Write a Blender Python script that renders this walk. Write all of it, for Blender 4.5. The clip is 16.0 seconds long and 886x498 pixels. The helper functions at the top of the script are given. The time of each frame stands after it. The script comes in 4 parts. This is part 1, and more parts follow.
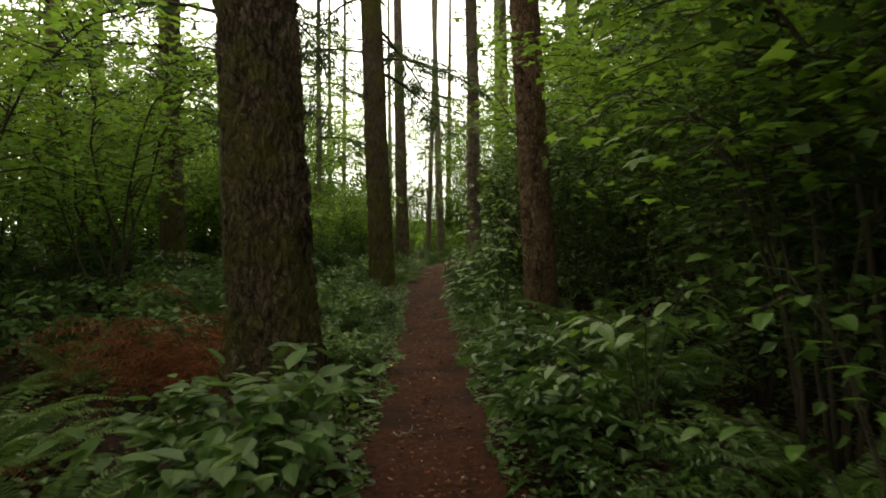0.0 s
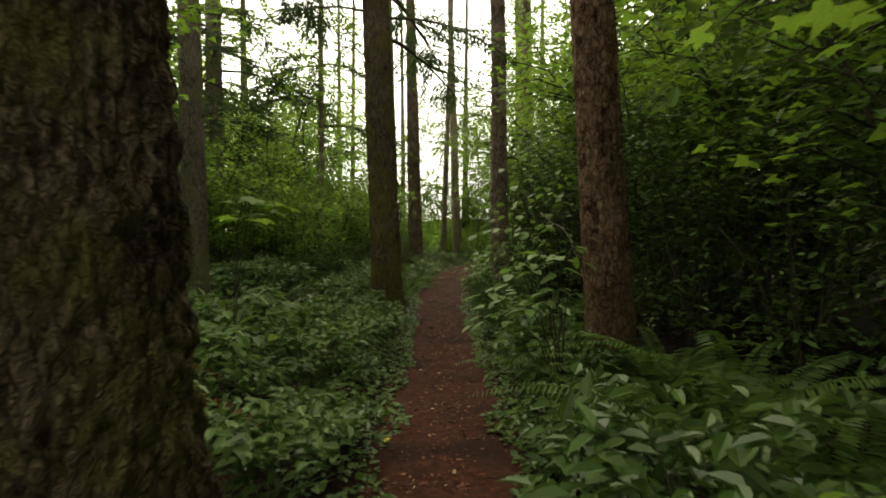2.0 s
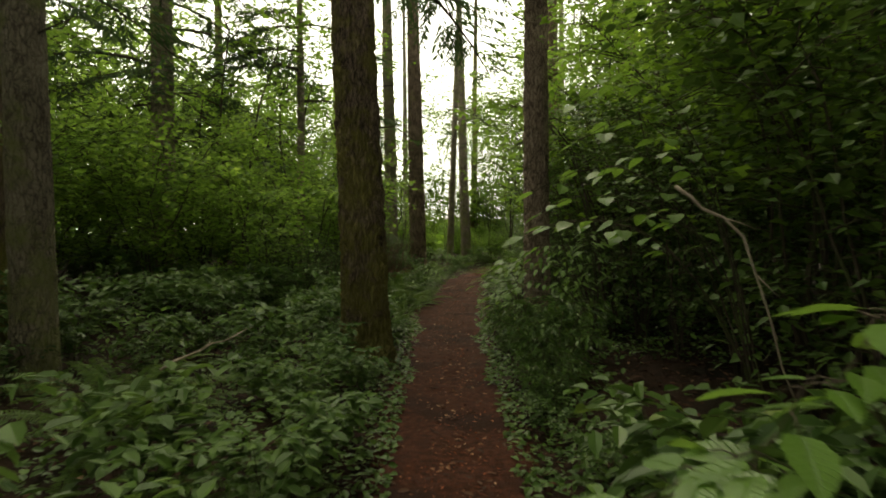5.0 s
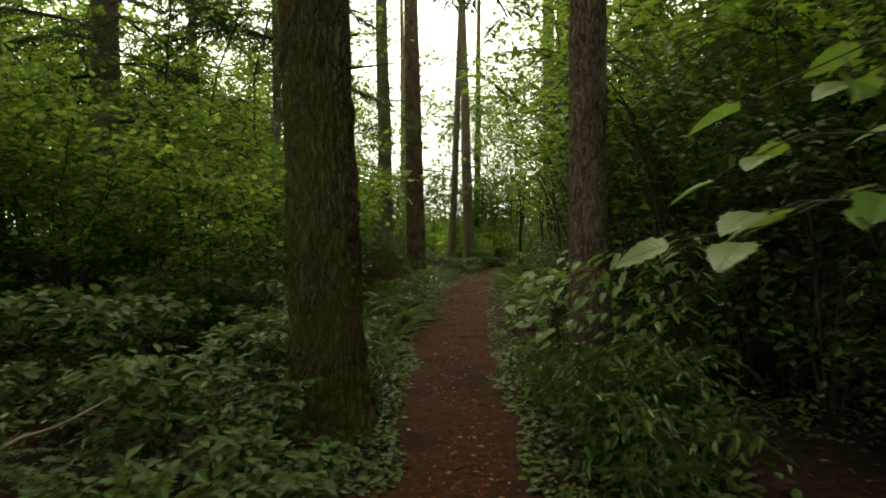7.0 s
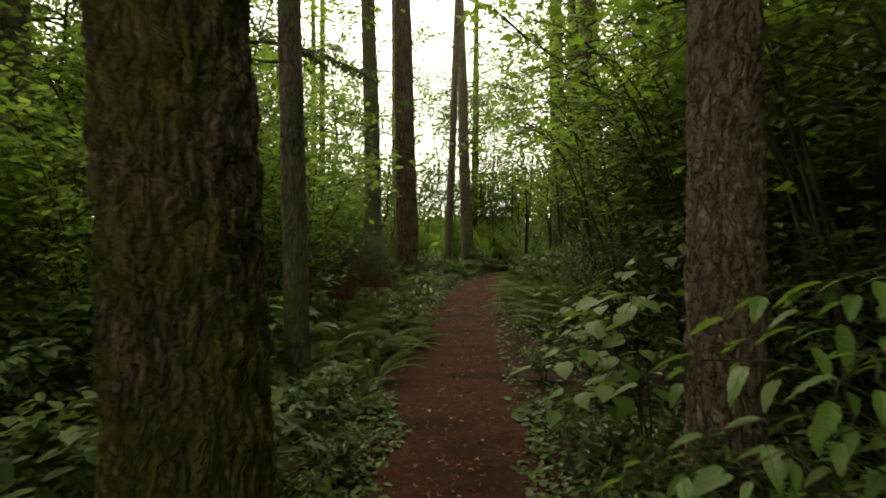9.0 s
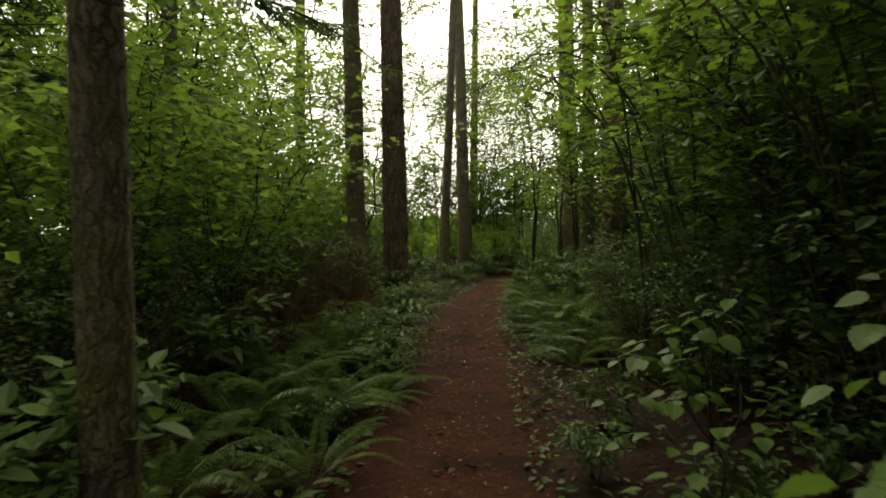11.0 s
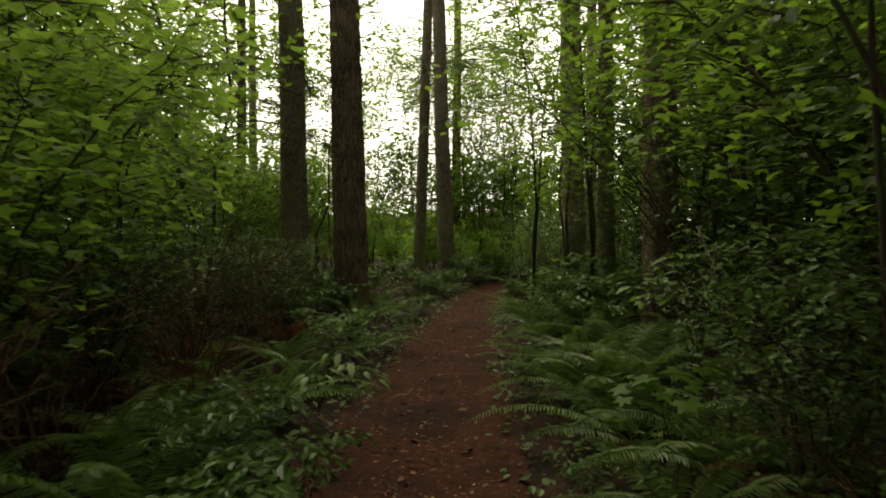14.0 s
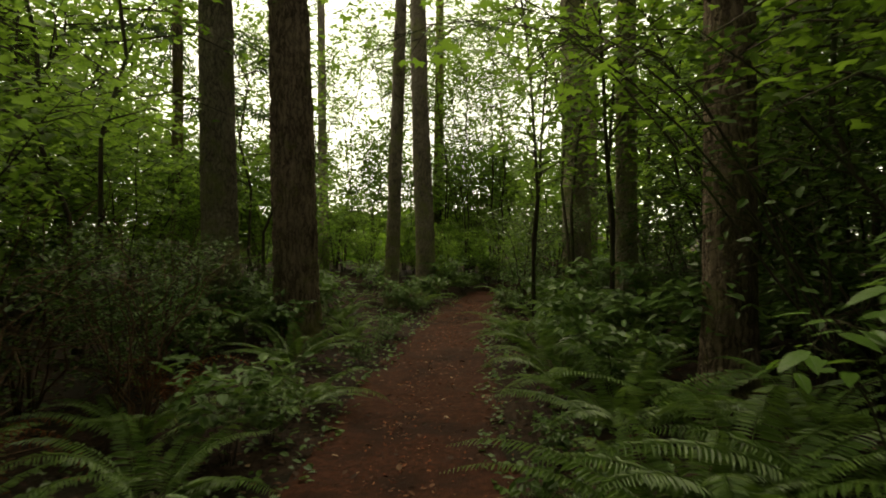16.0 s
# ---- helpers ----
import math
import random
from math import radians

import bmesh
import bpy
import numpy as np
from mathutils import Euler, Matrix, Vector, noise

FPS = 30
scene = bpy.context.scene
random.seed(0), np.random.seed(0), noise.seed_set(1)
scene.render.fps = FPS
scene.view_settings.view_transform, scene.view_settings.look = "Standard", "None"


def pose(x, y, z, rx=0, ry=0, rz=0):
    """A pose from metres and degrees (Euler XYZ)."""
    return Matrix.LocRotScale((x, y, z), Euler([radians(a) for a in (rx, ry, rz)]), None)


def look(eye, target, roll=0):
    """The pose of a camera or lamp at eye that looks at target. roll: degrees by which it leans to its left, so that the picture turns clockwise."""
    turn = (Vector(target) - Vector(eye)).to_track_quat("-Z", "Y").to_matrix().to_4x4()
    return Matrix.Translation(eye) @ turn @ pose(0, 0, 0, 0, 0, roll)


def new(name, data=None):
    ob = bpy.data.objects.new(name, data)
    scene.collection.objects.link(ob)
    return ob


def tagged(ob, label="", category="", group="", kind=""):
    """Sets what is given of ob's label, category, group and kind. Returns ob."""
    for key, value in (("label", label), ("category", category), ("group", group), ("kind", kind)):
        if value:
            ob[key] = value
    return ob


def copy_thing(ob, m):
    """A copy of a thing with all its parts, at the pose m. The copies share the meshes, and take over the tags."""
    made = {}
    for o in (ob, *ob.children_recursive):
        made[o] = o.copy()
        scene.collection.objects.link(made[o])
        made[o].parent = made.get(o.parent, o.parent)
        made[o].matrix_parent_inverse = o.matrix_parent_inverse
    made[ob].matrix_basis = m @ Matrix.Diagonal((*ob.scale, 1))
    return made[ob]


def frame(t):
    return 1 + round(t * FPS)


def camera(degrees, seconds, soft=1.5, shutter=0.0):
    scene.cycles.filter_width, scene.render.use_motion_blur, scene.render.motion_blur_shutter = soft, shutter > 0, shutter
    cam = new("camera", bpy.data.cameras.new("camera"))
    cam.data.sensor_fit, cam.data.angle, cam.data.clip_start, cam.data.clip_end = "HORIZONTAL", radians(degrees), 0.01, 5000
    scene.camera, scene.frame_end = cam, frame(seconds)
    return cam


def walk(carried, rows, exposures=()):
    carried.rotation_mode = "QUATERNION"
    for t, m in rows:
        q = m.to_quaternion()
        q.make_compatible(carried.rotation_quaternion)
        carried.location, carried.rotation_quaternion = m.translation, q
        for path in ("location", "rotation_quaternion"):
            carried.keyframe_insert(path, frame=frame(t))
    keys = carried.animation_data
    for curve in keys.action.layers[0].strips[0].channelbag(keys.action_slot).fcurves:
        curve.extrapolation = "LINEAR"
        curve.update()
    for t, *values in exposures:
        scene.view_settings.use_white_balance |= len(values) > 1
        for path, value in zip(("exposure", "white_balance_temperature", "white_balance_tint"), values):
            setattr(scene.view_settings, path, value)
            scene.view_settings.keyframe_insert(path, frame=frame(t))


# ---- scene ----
cam = camera(70.0, 16.0, soft=1.8, shutter=0.4)
EYE, PITCH = 1.45, -1.33
# seconds, x, y, yaw, extra pitch, roll
ROWS = [
    (0.0, 0.0, -0.033, 0.0, 0.0, 0.0),
    (0.5, -0.021, 0.6, 0.5, 0.0, 0.0),
    (1.5, -0.061, 1.858, 1.15, 0.0, 0.0),
    (2.5, -0.075, 3.118, 1.55, 0.0, 0.0),
    (3.5, -0.109, 4.393, 1.83, 0.0, 0.0),
    (4.2, -0.138, 5.272, 1.93, 0.0, 0.0),
    (6.3, -0.279, 7.916, 1.93, 0.0, 0.0),
    (7.0, -0.316, 8.793, 1.93, 0.0, 0.0),
    (8.0, -0.372, 10.03, 1.75, 0.0, 0.0),
    (9.1, -0.42, 11.378, 1.44, 0.0, 0.0),
    (11.3, -0.4, 14.096, 1.22, 0.0, 0.0),
    (12.5, -0.362, 15.591, 1.01, 0.0, 0.0),
    (13.4, -0.316, 16.72, 0.58, 0.0, 0.0),
    (14.0, -0.276, 17.475, -0.25, 0.0, 0.0),
    (14.5, -0.239, 18.108, -0.72, 0.0, 0.0),
    (15.0, -0.204, 18.748, -1.01, 0.0, 0.0),
    (16.0, -0.129, 20.034, -1.64, 0.0, 0.0),
]
EXPOSURE = 0.5
walk(cam, [(t, pose(x, y, EYE, 90 + PITCH + p, r, yaw)) for t, x, y, yaw, p, r in ROWS],
     exposures=((0, EXPOSURE - 0.15, 8000, 2), (1.0, EXPOSURE + 0.05, 8100, 2), (4.2, EXPOSURE - 0.02, 8300, 1), (7, EXPOSURE - 0.12, 8400, 1), (9, EXPOSURE - 0.14, 8500, 4), (12, EXPOSURE - 0.36, 8100, 6), (16, EXPOSURE - 0.46, 9000, 0)))

# ---- light: overcast sky, weak soft sun from ahead and to the left ----
SUN_EL, SUN_AZ = 60.0, -28.0  # azimuth from +y, clockwise
world = bpy.data.worlds.new("overcast_sky")
scene.world = world
world.use_nodes = True
wn, wl = world.node_tree.nodes, world.node_tree.links
wn.clear()
w_out = wn.new("ShaderNodeOutputWorld")
w_bg = wn.new("ShaderNodeBackground")
w_sky = wn.new("ShaderNodeTexSky")
w_sky.sky_type = "NISHITA"
w_sky.sun_disc = False
w_sky.sun_elevation = radians(SUN_EL)
w_sky.sun_rotation = radians(SUN_AZ)
w_sky.dust_density, w_sky.air_density = 1.0, 0.6
w_hs = wn.new("ShaderNodeHueSaturation")
w_hs.inputs["Saturation"].default_value, w_hs.inputs["Value"].default_value = 0.12, 2.9
wl.new(w_sky.outputs[0], w_hs.inputs["Color"])
wl.new(w_hs.outputs[0], w_bg.inputs[0])
w_bg.inputs[1].default_value = 0.15
wl.new(w_bg.outputs[0], w_out.inputs[0])
sun = new("sun", bpy.data.lights.new("sun", "SUN"))
sun.data.energy, sun.data.angle, sun.data.color = 2.4, radians(60), (1.0, 0.95, 0.84)
_el, _az = radians(SUN_EL), radians(SUN_AZ)
sun.matrix_basis = look((30 * math.sin(_az) * math.cos(_el), 30 * math.cos(_az) * math.cos(_el), 30 * math.sin(_el)), (0, 0, 0))


# ---- materials ----
def nodes_of(name):
    m = bpy.data.materials.new(name)
    m.use_nodes = True
    n, l = m.node_tree.nodes, m.node_tree.links
    n.clear()
    return m, n, l, n.new("ShaderNodeOutputMaterial")


def ramp(n, stops):
    r = n.new("ShaderNodeValToRGB")
    el = r.color_ramp.elements
    while len(el) < len(stops):
        el.new(0.5)
    for e, (p, c) in zip(el, stops):
        e.position, e.color = p, (*c, 1)
    return r


def leaf_material(name, dark, light, odd, rough=0.45, through_light=0.35, blotch=14.0, gloss=0.25, veins=False):
    """Leaves: every leaf its own tone, a blotchy blade, light that passes through."""
    m, n, l, out = nodes_of(name)
    geo = n.new("ShaderNodeNewGeometry")
    info = n.new("ShaderNodeObjectInfo")
    mix = n.new("ShaderNodeMath")
    mix.operation = "MULTIPLY_ADD"
    mix.inputs[1].default_value, mix.inputs[2].default_value = 0.75, 0.0
    l.new(geo.outputs["Random Per Island"], mix.inputs[0])
    add = n.new("ShaderNodeMath")
    add.operation = "MULTIPLY_ADD"
    add.inputs[1].default_value = 0.25
    l.new(info.outputs["Random"], add.inputs[0])
    l.new(mix.outputs[0], add.inputs[2])
    r = ramp(n, [(0.0, dark), (0.55, tuple((a + b) / 2 for a, b in zip(dark, light))), (0.93, light), (1.0, odd)])
    l.new(add.outputs[0], r.inputs[0])
    tc = n.new("ShaderNodeTexCoord")
    no = n.new("ShaderNodeTexNoise")
    no.inputs["Scale"].default_value, no.inputs["Detail"].default_value = blotch, 4.0
    l.new(tc.outputs["Object"], no.inputs["Vector"])
    hs = n.new("ShaderNodeHueSaturation")
    mr = n.new("ShaderNodeMapRange")
    mr.inputs["To Min"].default_value, mr.inputs["To Max"].default_value = 0.6, 1.4
    l.new(no.outputs["Fac"], mr.inputs["Value"])
    l.new(mr.outputs[0], hs.inputs["Value"])
    l.new(r.outputs[0], hs.inputs["Color"])
    bump = None
    if veins:  # a pale midrib and side veins that slant to the tip
        xyz = n.new("ShaderNodeSeparateXYZ")
        l.new(tc.outputs["Object"], xyz.inputs[0])
        ax = n.new("ShaderNodeMath")
        ax.operation = "ABSOLUTE"
        l.new(xyz.outputs["X"], ax.inputs[0])
        sl = n.new("ShaderNodeMath")
        sl.operation = "MULTIPLY_ADD"
        sl.inputs[1].default_value = -0.8
        l.new(ax.outputs[0], sl.inputs[0])
        l.new(xyz.outputs["Y"], sl.inputs[2])
        pp = n.new("ShaderNodeMath")
        pp.operation = "PINGPONG"
        pp.inputs[1].default_value = 0.055
        l.new(sl.outputs[0], pp.inputs[0])
        sv = ramp(n, [(0.0, (1, 1, 1)), (0.012, (0, 0, 0))])
        l.new(pp.outputs[0], sv.inputs[0])
        mv = ramp(n, [(0.0, (1, 1, 1)), (0.02, (0, 0, 0))])
        l.new(ax.outputs[0], mv.inputs[0])
        mxv = n.new("ShaderNodeMath")
        mxv.operation = "MAXIMUM"
        l.new(sv.outputs[0], mxv.inputs[0])
        l.new(mv.outputs[0], mxv.inputs[1])
        hs2 = n.new("ShaderNodeHueSaturation")
        val = n.new("ShaderNodeMapRange")
        val.inputs["To Min"].default_value, val.inputs["To Max"].default_value = 1.0, 1.22
        l.new(mxv.outputs[0], val.inputs["Value"])
        l.new(val.outputs[0], hs2.inputs["Value"])
        l.new(hs.outputs[0], hs2.inputs["Color"])
        hs = hs2
        bump = n.new("ShaderNodeBump")
        bump.invert = True
        bump.inputs["Strength"].default_value, bump.inputs["Distance"].default_value = 0.6, 0.01
        l.new(mxv.outputs[0], bump.inputs["Height"])
    p = n.new("ShaderNodeBsdfPrincipled")
    if bump:
        l.new(bump.outputs[0], p.inputs["Normal"])
    p.inputs["Roughness"].default_value = rough
    p.inputs["Specular IOR Level"].default_value = gloss * 1.1
    l.new(hs.outputs[0], p.inputs["Base Color"])
    tr = n.new("ShaderNodeBsdfTranslucent")
    br = n.new("ShaderNodeHueSaturation")
    br.inputs["Value"].default_value, br.inputs["Hue"].default_value = 1.8, 0.485
    l.new(hs.outputs[0], br.inputs["Color"])
    l.new(br.outputs[0], tr.inputs["Color"])
    ms = n.new("ShaderNodeMixShader")
    ms.inputs[0].default_value = through_light
    l.new(p.outputs[0], ms.inputs[1])
    l.new(tr.outputs[0], ms.inputs[2])
    l.new(ms.outputs[0], out.inputs[0])
    return m


def rough_material(name, cols, scale=6.0, stretch=(1, 1, 1), rough=0.9, bump=0.5, second=None, second_scale=1.2, second_at=(0.5, 0.62), bump_scale=40.0, bump_dist=0.01):
    """Soil, twigs, dead wood: colour at two scales, fine relief, and stains or moss in patches of their own."""
    m, n, l, out = nodes_of(name)
    tc = n.new("ShaderNodeTexCoord")
    mp = n.new("ShaderNodeMapping")
    mp.inputs["Scale"].default_value = stretch
    l.new(tc.outputs["Object"], mp.inputs["Vector"])
    a = n.new("ShaderNodeTexNoise")
    a.inputs["Scale"].default_value, a.inputs["Detail"].default_value, a.inputs["Roughness"].default_value = scale, 8.0, 0.68
    l.new(mp.outputs[0], a.inputs["Vector"])
    k = len(cols) - 1
    r = ramp(n, [(0.28 + 0.44 * i / k, c) for i, c in enumerate(cols)])
    l.new(a.outputs["Fac"], r.inputs[0])
    col = r.outputs[0]
    if second:
        b = n.new("ShaderNodeTexNoise")
        b.inputs["Scale"].default_value, b.inputs["Detail"].default_value = second_scale, 7.0
        l.new(tc.outputs["Object"], b.inputs["Vector"])
        f = ramp(n, [(second_at[0], (0, 0, 0)), (second_at[1], (1, 1, 1))])
        l.new(b.outputs["Fac"], f.inputs[0])
        mx = n.new("ShaderNodeMix")
        mx.data_type = "RGBA"
        l.new(f.outputs[0], mx.inputs["Factor"])
        l.new(col, mx.inputs["A"])
        mx.inputs["B"].default_value = (*second, 1)
        col = mx.outputs["Result"]
    p = n.new("ShaderNodeBsdfPrincipled")
    p.inputs["Roughness"].default_value = rough
    p.inputs["Specular IOR Level"].default_value = 0.12
    l.new(col, p.inputs["Base Color"])
    c = n.new("ShaderNodeTexNoise")
    c.inputs["Scale"].default_value, c.inputs["Detail"].default_value = bump_scale, 6.0
    l.new(mp.outputs[0], c.inputs["Vector"])
    bu = n.new("ShaderNodeBump")
    bu.inputs["Strength"].default_value, bu.inputs["Distance"].default_value = bump, bump_dist
    l.new(c.outputs["Fac"], bu.inputs["Height"])
    l.new(bu.outputs[0], p.inputs["Normal"])
    l.new(p.outputs[0], out.inputs[0])
    return m


def chip_material(name, stops, rough=0.85):
    m, n, l, out = nodes_of(name)
    geo = n.new("ShaderNodeNewGeometry")
    r = ramp(n, stops)
    l.new(geo.outputs["Random Per Island"], r.inputs[0])
    p = n.new("ShaderNodeBsdfPrincipled")
    p.inputs["Roughness"].default_value = rough
    p.inputs["Specular IOR Level"].default_value = 0.15
    l.new(r.outputs[0], p.inputs["Base Color"])
    l.new(p.outputs[0], out.inputs[0])
    return m


def bark_material(name, deep, mid, pale, moss, moss_at, plate=13.0, squash=0.3, flake=0.5, crack=0.16, moss_foot=0.12):
    """Bark of ragged upright plates with dark cracks, thin flakes on them, and moss in patches, most of it low down."""
    m, n, l, out = nodes_of(name)
    tc = n.new("ShaderNodeTexCoord")

    def noise_of(vec, scale, detail, rough=0.6):
        t = n.new("ShaderNodeTexNoise")
        t.inputs["Scale"].default_value, t.inputs["Detail"].default_value, t.inputs["Roughness"].default_value = scale, detail, rough
        l.new(vec, t.inputs["Vector"])
        return t

    def math_of(op, a, b, c=None):
        t = n.new("ShaderNodeMath")
        t.operation = op
        for i, v in enumerate((a, b, c)):
            if v is None:
                continue
            if isinstance(v, (int, float)):
                t.inputs[i].default_value = v
            else:
                l.new(v, t.inputs[i])
        return t.outputs[0]

    warp = noise_of(tc.outputs["Object"], 7.0, 4.0)
    off = n.new("ShaderNodeVectorMath")
    off.operation = "MULTIPLY_ADD"
    off.inputs[1].default_value = (0.14, 0.14, 0.2)
    l.new(warp.outputs["Color"], off.inputs[0])
    l.new(tc.outputs["Object"], off.inputs[2])

    def cells(scale, sq):
        mp = n.new("ShaderNodeMapping")
        mp.inputs["Scale"].default_value = (1, 1, sq)
        l.new(off.outputs[0], mp.inputs["Vector"])
        v = n.new("ShaderNodeTexVoronoi")
        v.feature = "DISTANCE_TO_EDGE"
        v.inputs["Scale"].default_value = scale
        l.new(mp.outputs[0], v.inputs["Vector"])
        return v.outputs["Distance"], mp.outputs[0]

    big, big_vec = cells(plate, squash)
    small, _ = cells(plate * 3.1, squash * 1.7)
    f_big = ramp(n, [(0.0, (0.15, 0.15, 0.15)), (crack * 0.4, (0.5, 0.5, 0.5)), (crack, (0.88, 0.88, 0.88)), (0.5, (1, 1, 1))])
    l.new(big, f_big.inputs[0])
    f_small = ramp(n, [(0.0, (0, 0, 0)), (0.14, (1, 1, 1))])
    l.new(small, f_small.inputs[0])
    grain = noise_of(big_vec, 34.0, 8.0, 0.72)
    tone = noise_of(tc.outputs["Object"], 3.2, 6.0)
    fs = math_of("MULTIPLY_ADD", f_small.outputs[0], flake * 0.5, 1 - flake * 0.5)
    height = math_of("MULTIPLY", f_big.outputs[0], fs)
    lift = math_of("MULTIPLY_ADD", grain.outputs["Fac"], 0.9, -0.45)
    lift2 = math_of("MULTIPLY_ADD", tone.outputs["Fac"], 0.9, -0.45)
    key = math_of("ADD", math_of("MULTIPLY_ADD", height, 0.5, lift), lift2)
    r = ramp(n, [(0.0, deep), (0.48, mid), (0.95, pale)])
    l.new(key, r.inputs[0])
    xyz = n.new("ShaderNodeSeparateXYZ")
    l.new(tc.outputs["Object"], xyz.inputs[0])
    foot = n.new("ShaderNodeMapRange")
    foot.inputs["From Min"].default_value, foot.inputs["From Max"].default_value = 0.0, 1.8
    foot.inputs["To Min"].default_value, foot.inputs["To Max"].default_value = moss_foot, 0.0
    l.new(xyz.outputs["Z"], foot.inputs["Value"])
    mn = noise_of(tc.outputs["Object"], 2.6, 8.0, 0.66)
    mf = ramp(n, [(moss_at, (0, 0, 0)), (moss_at + 0.13, (0.85, 0.85, 0.85))])
    l.new(math_of("ADD", mn.outputs["Fac"], foot.outputs[0]), mf.inputs[0])
    mx = n.new("ShaderNodeMix")
    mx.data_type = "RGBA"
    l.new(math_of("MULTIPLY", mf.outputs[0], math_of("MULTIPLY_ADD", grain.outputs["Fac"], 1.3, 0.1)), mx.inputs["Factor"])
    l.new(r.outputs[0], mx.inputs["A"])
    mx.inputs["B"].default_value = (*moss, 1)
    p = n.new("ShaderNodeBsdfPrincipled")
    p.inputs["Roughness"].default_value = 0.92
    p.inputs["Specular IOR Level"].default_value = 0.12
    l.new(mx.outputs["Result"], p.inputs["Base Color"])
    b1 = n.new("ShaderNodeBump")
    b1.inputs["Strength"].default_value, b1.inputs["Distance"].default_value = 0.7, 0.012
    l.new(grain.outputs["Fac"], b1.inputs["Height"])
    b2 = n.new("ShaderNodeBump")
    b2.inputs["Strength"].default_value, b2.inputs["Distance"].default_value = 1.0, 0.03
    l.new(height, b2.inputs["Height"])
    l.new(b1.outputs[0], b2.inputs["Normal"])
    l.new(b2.outputs[0], p.inputs["Normal"])
    l.new(p.outputs[0], out.inputs[0])
    return m


M_BARK = bark_material("mossy_fir_bark", (0.035, 0.026, 0.019), (0.19, 0.14, 0.105), (0.38, 0.3, 0.24), (0.17, 0.16, 0.03), 0.44, 24, 0.17)
M_BARK_PLATED = bark_material("plated_mossy_bark", (0.024, 0.017, 0.012), (0.15, 0.108, 0.076), (0.31, 0.24, 0.178), (0.115, 0.115, 0.022), 0.47, 18, 0.34, 0.8, 0.17, 0.08)
# the moss is growth; the base is lightened to carry haze on far trunks
M_BARK_GREY = bark_material("grey_fir_bark_haze_lifted", (0.09, 0.072, 0.056), (0.28, 0.235, 0.185), (0.45, 0.4, 0.32), (0.2, 0.22, 0.07), 0.5, 26, 0.2)
# fir bark with its tones lifted in colour, for trunks that stand backlit
M_BARK_FAR = bark_material("reddish_bark_backlight_lifted", (0.07, 0.048, 0.036), (0.28, 0.205, 0.158), (0.46, 0.36, 0.29), (0.17, 0.17, 0.05), 0.57, 17, 0.12, 0.6, 0.2)
M_BARK_RED = bark_material("pitted_orange_bark", (0.07, 0.032, 0.018), (0.25, 0.163, 0.106), (0.46, 0.33, 0.225), (0.16, 0.14, 0.04), 0.58, 21, 0.4, 0.9, 0.15)
M_BARK_PALE = bark_material("pale_streaked_bark", (0.08, 0.056, 0.04), (0.38, 0.295, 0.225), (0.64, 0.53, 0.43), (0.15, 0.12, 0.06), 0.62, 26, 0.2, 0.8, 0.16, 0.0)
M_TWIG = rough_material("dark_twig_bark", [(0.03, 0.024, 0.018), (0.085, 0.068, 0.05)], 20, (1, 1, 0.4), second=(0.06, 0.07, 0.03), second_scale=4)
M_DEADWOOD = rough_material("weathered_dead_wood", [(0.16, 0.13, 0.1), (0.36, 0.3, 0.24)], 18, (1, 1, 0.3))
M_SOIL = rough_material("dark_forest_soil", [(0.01, 0.006, 0.004), (0.026, 0.014, 0.009), (0.05, 0.028, 0.017)], 9, second=(0.016, 0.012, 0.007), second_scale=1.8, bump=1.0, bump_scale=30, bump_dist=0.03)
M_PATH = rough_material("red_brown_trodden_duff", [(0.012, 0.0044, 0.0028), (0.041, 0.013, 0.0068), (0.086, 0.029, 0.0155)], 16, second=(0.02, 0.0072, 0.0044), second_scale=1.4, bump=1.0, bump_scale=70, bump_dist=0.014)
M_CHIPS = chip_material("bark_chips", [(0.0, (0.022, 0.007, 0.0035)), (0.5, (0.09, 0.025, 0.011)), (0.88, (0.19, 0.06, 0.029)), (0.975, (0.24, 0.11, 0.06)), (1.0, (0.4, 0.29, 0.2))])
M_LITTER = chip_material("fallen_leaf_litter", [(0.0, (0.05, 0.02, 0.01)), (0.65, (0.14, 0.06, 0.03)), (0.92, (0.24, 0.13, 0.07)), (1.0, (0.42, 0.33, 0.22))], 0.6)
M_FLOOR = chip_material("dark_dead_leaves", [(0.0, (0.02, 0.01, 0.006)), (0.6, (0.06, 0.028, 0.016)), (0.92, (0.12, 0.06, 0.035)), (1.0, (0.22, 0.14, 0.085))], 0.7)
M_YELLOW = chip_material("yellow_fallen_leaf", [(0.0, (0.5, 0.42, 0.05)), (1.0, (0.6, 0.5, 0.09))], 0.5)
M_FERN = leaf_material("sword_fern_green", (0.045, 0.09, 0.018), (0.1, 0.17, 0.032), (0.14, 0.17, 0.04), 0.45, 0.28, gloss=0.3)
M_FERN_DEAD = leaf_material("dead_rust_fern", (0.07, 0.028, 0.013), (0.19, 0.075, 0.031), (0.32, 0.18, 0.085), 0.8, 0.25, gloss=0.1)
M_SALAL = leaf_material("glossy_dark_leaf", (0.03, 0.066, 0.016), (0.078, 0.145, 0.028), (0.17, 0.24, 0.045), 0.42, 0.2, gloss=0.26)
M_HERB = leaf_material("soft_green_leaf", (0.038, 0.08, 0.02), (0.09, 0.165, 0.036), (0.16, 0.225, 0.05), 0.5, 0.28, gloss=0.2)
M_MAPLE = leaf_material("light_green_maple_leaf", (0.065, 0.125, 0.016), (0.118, 0.228, 0.03), (0.2, 0.28, 0.04), 0.5, 0.58, gloss=0.25)
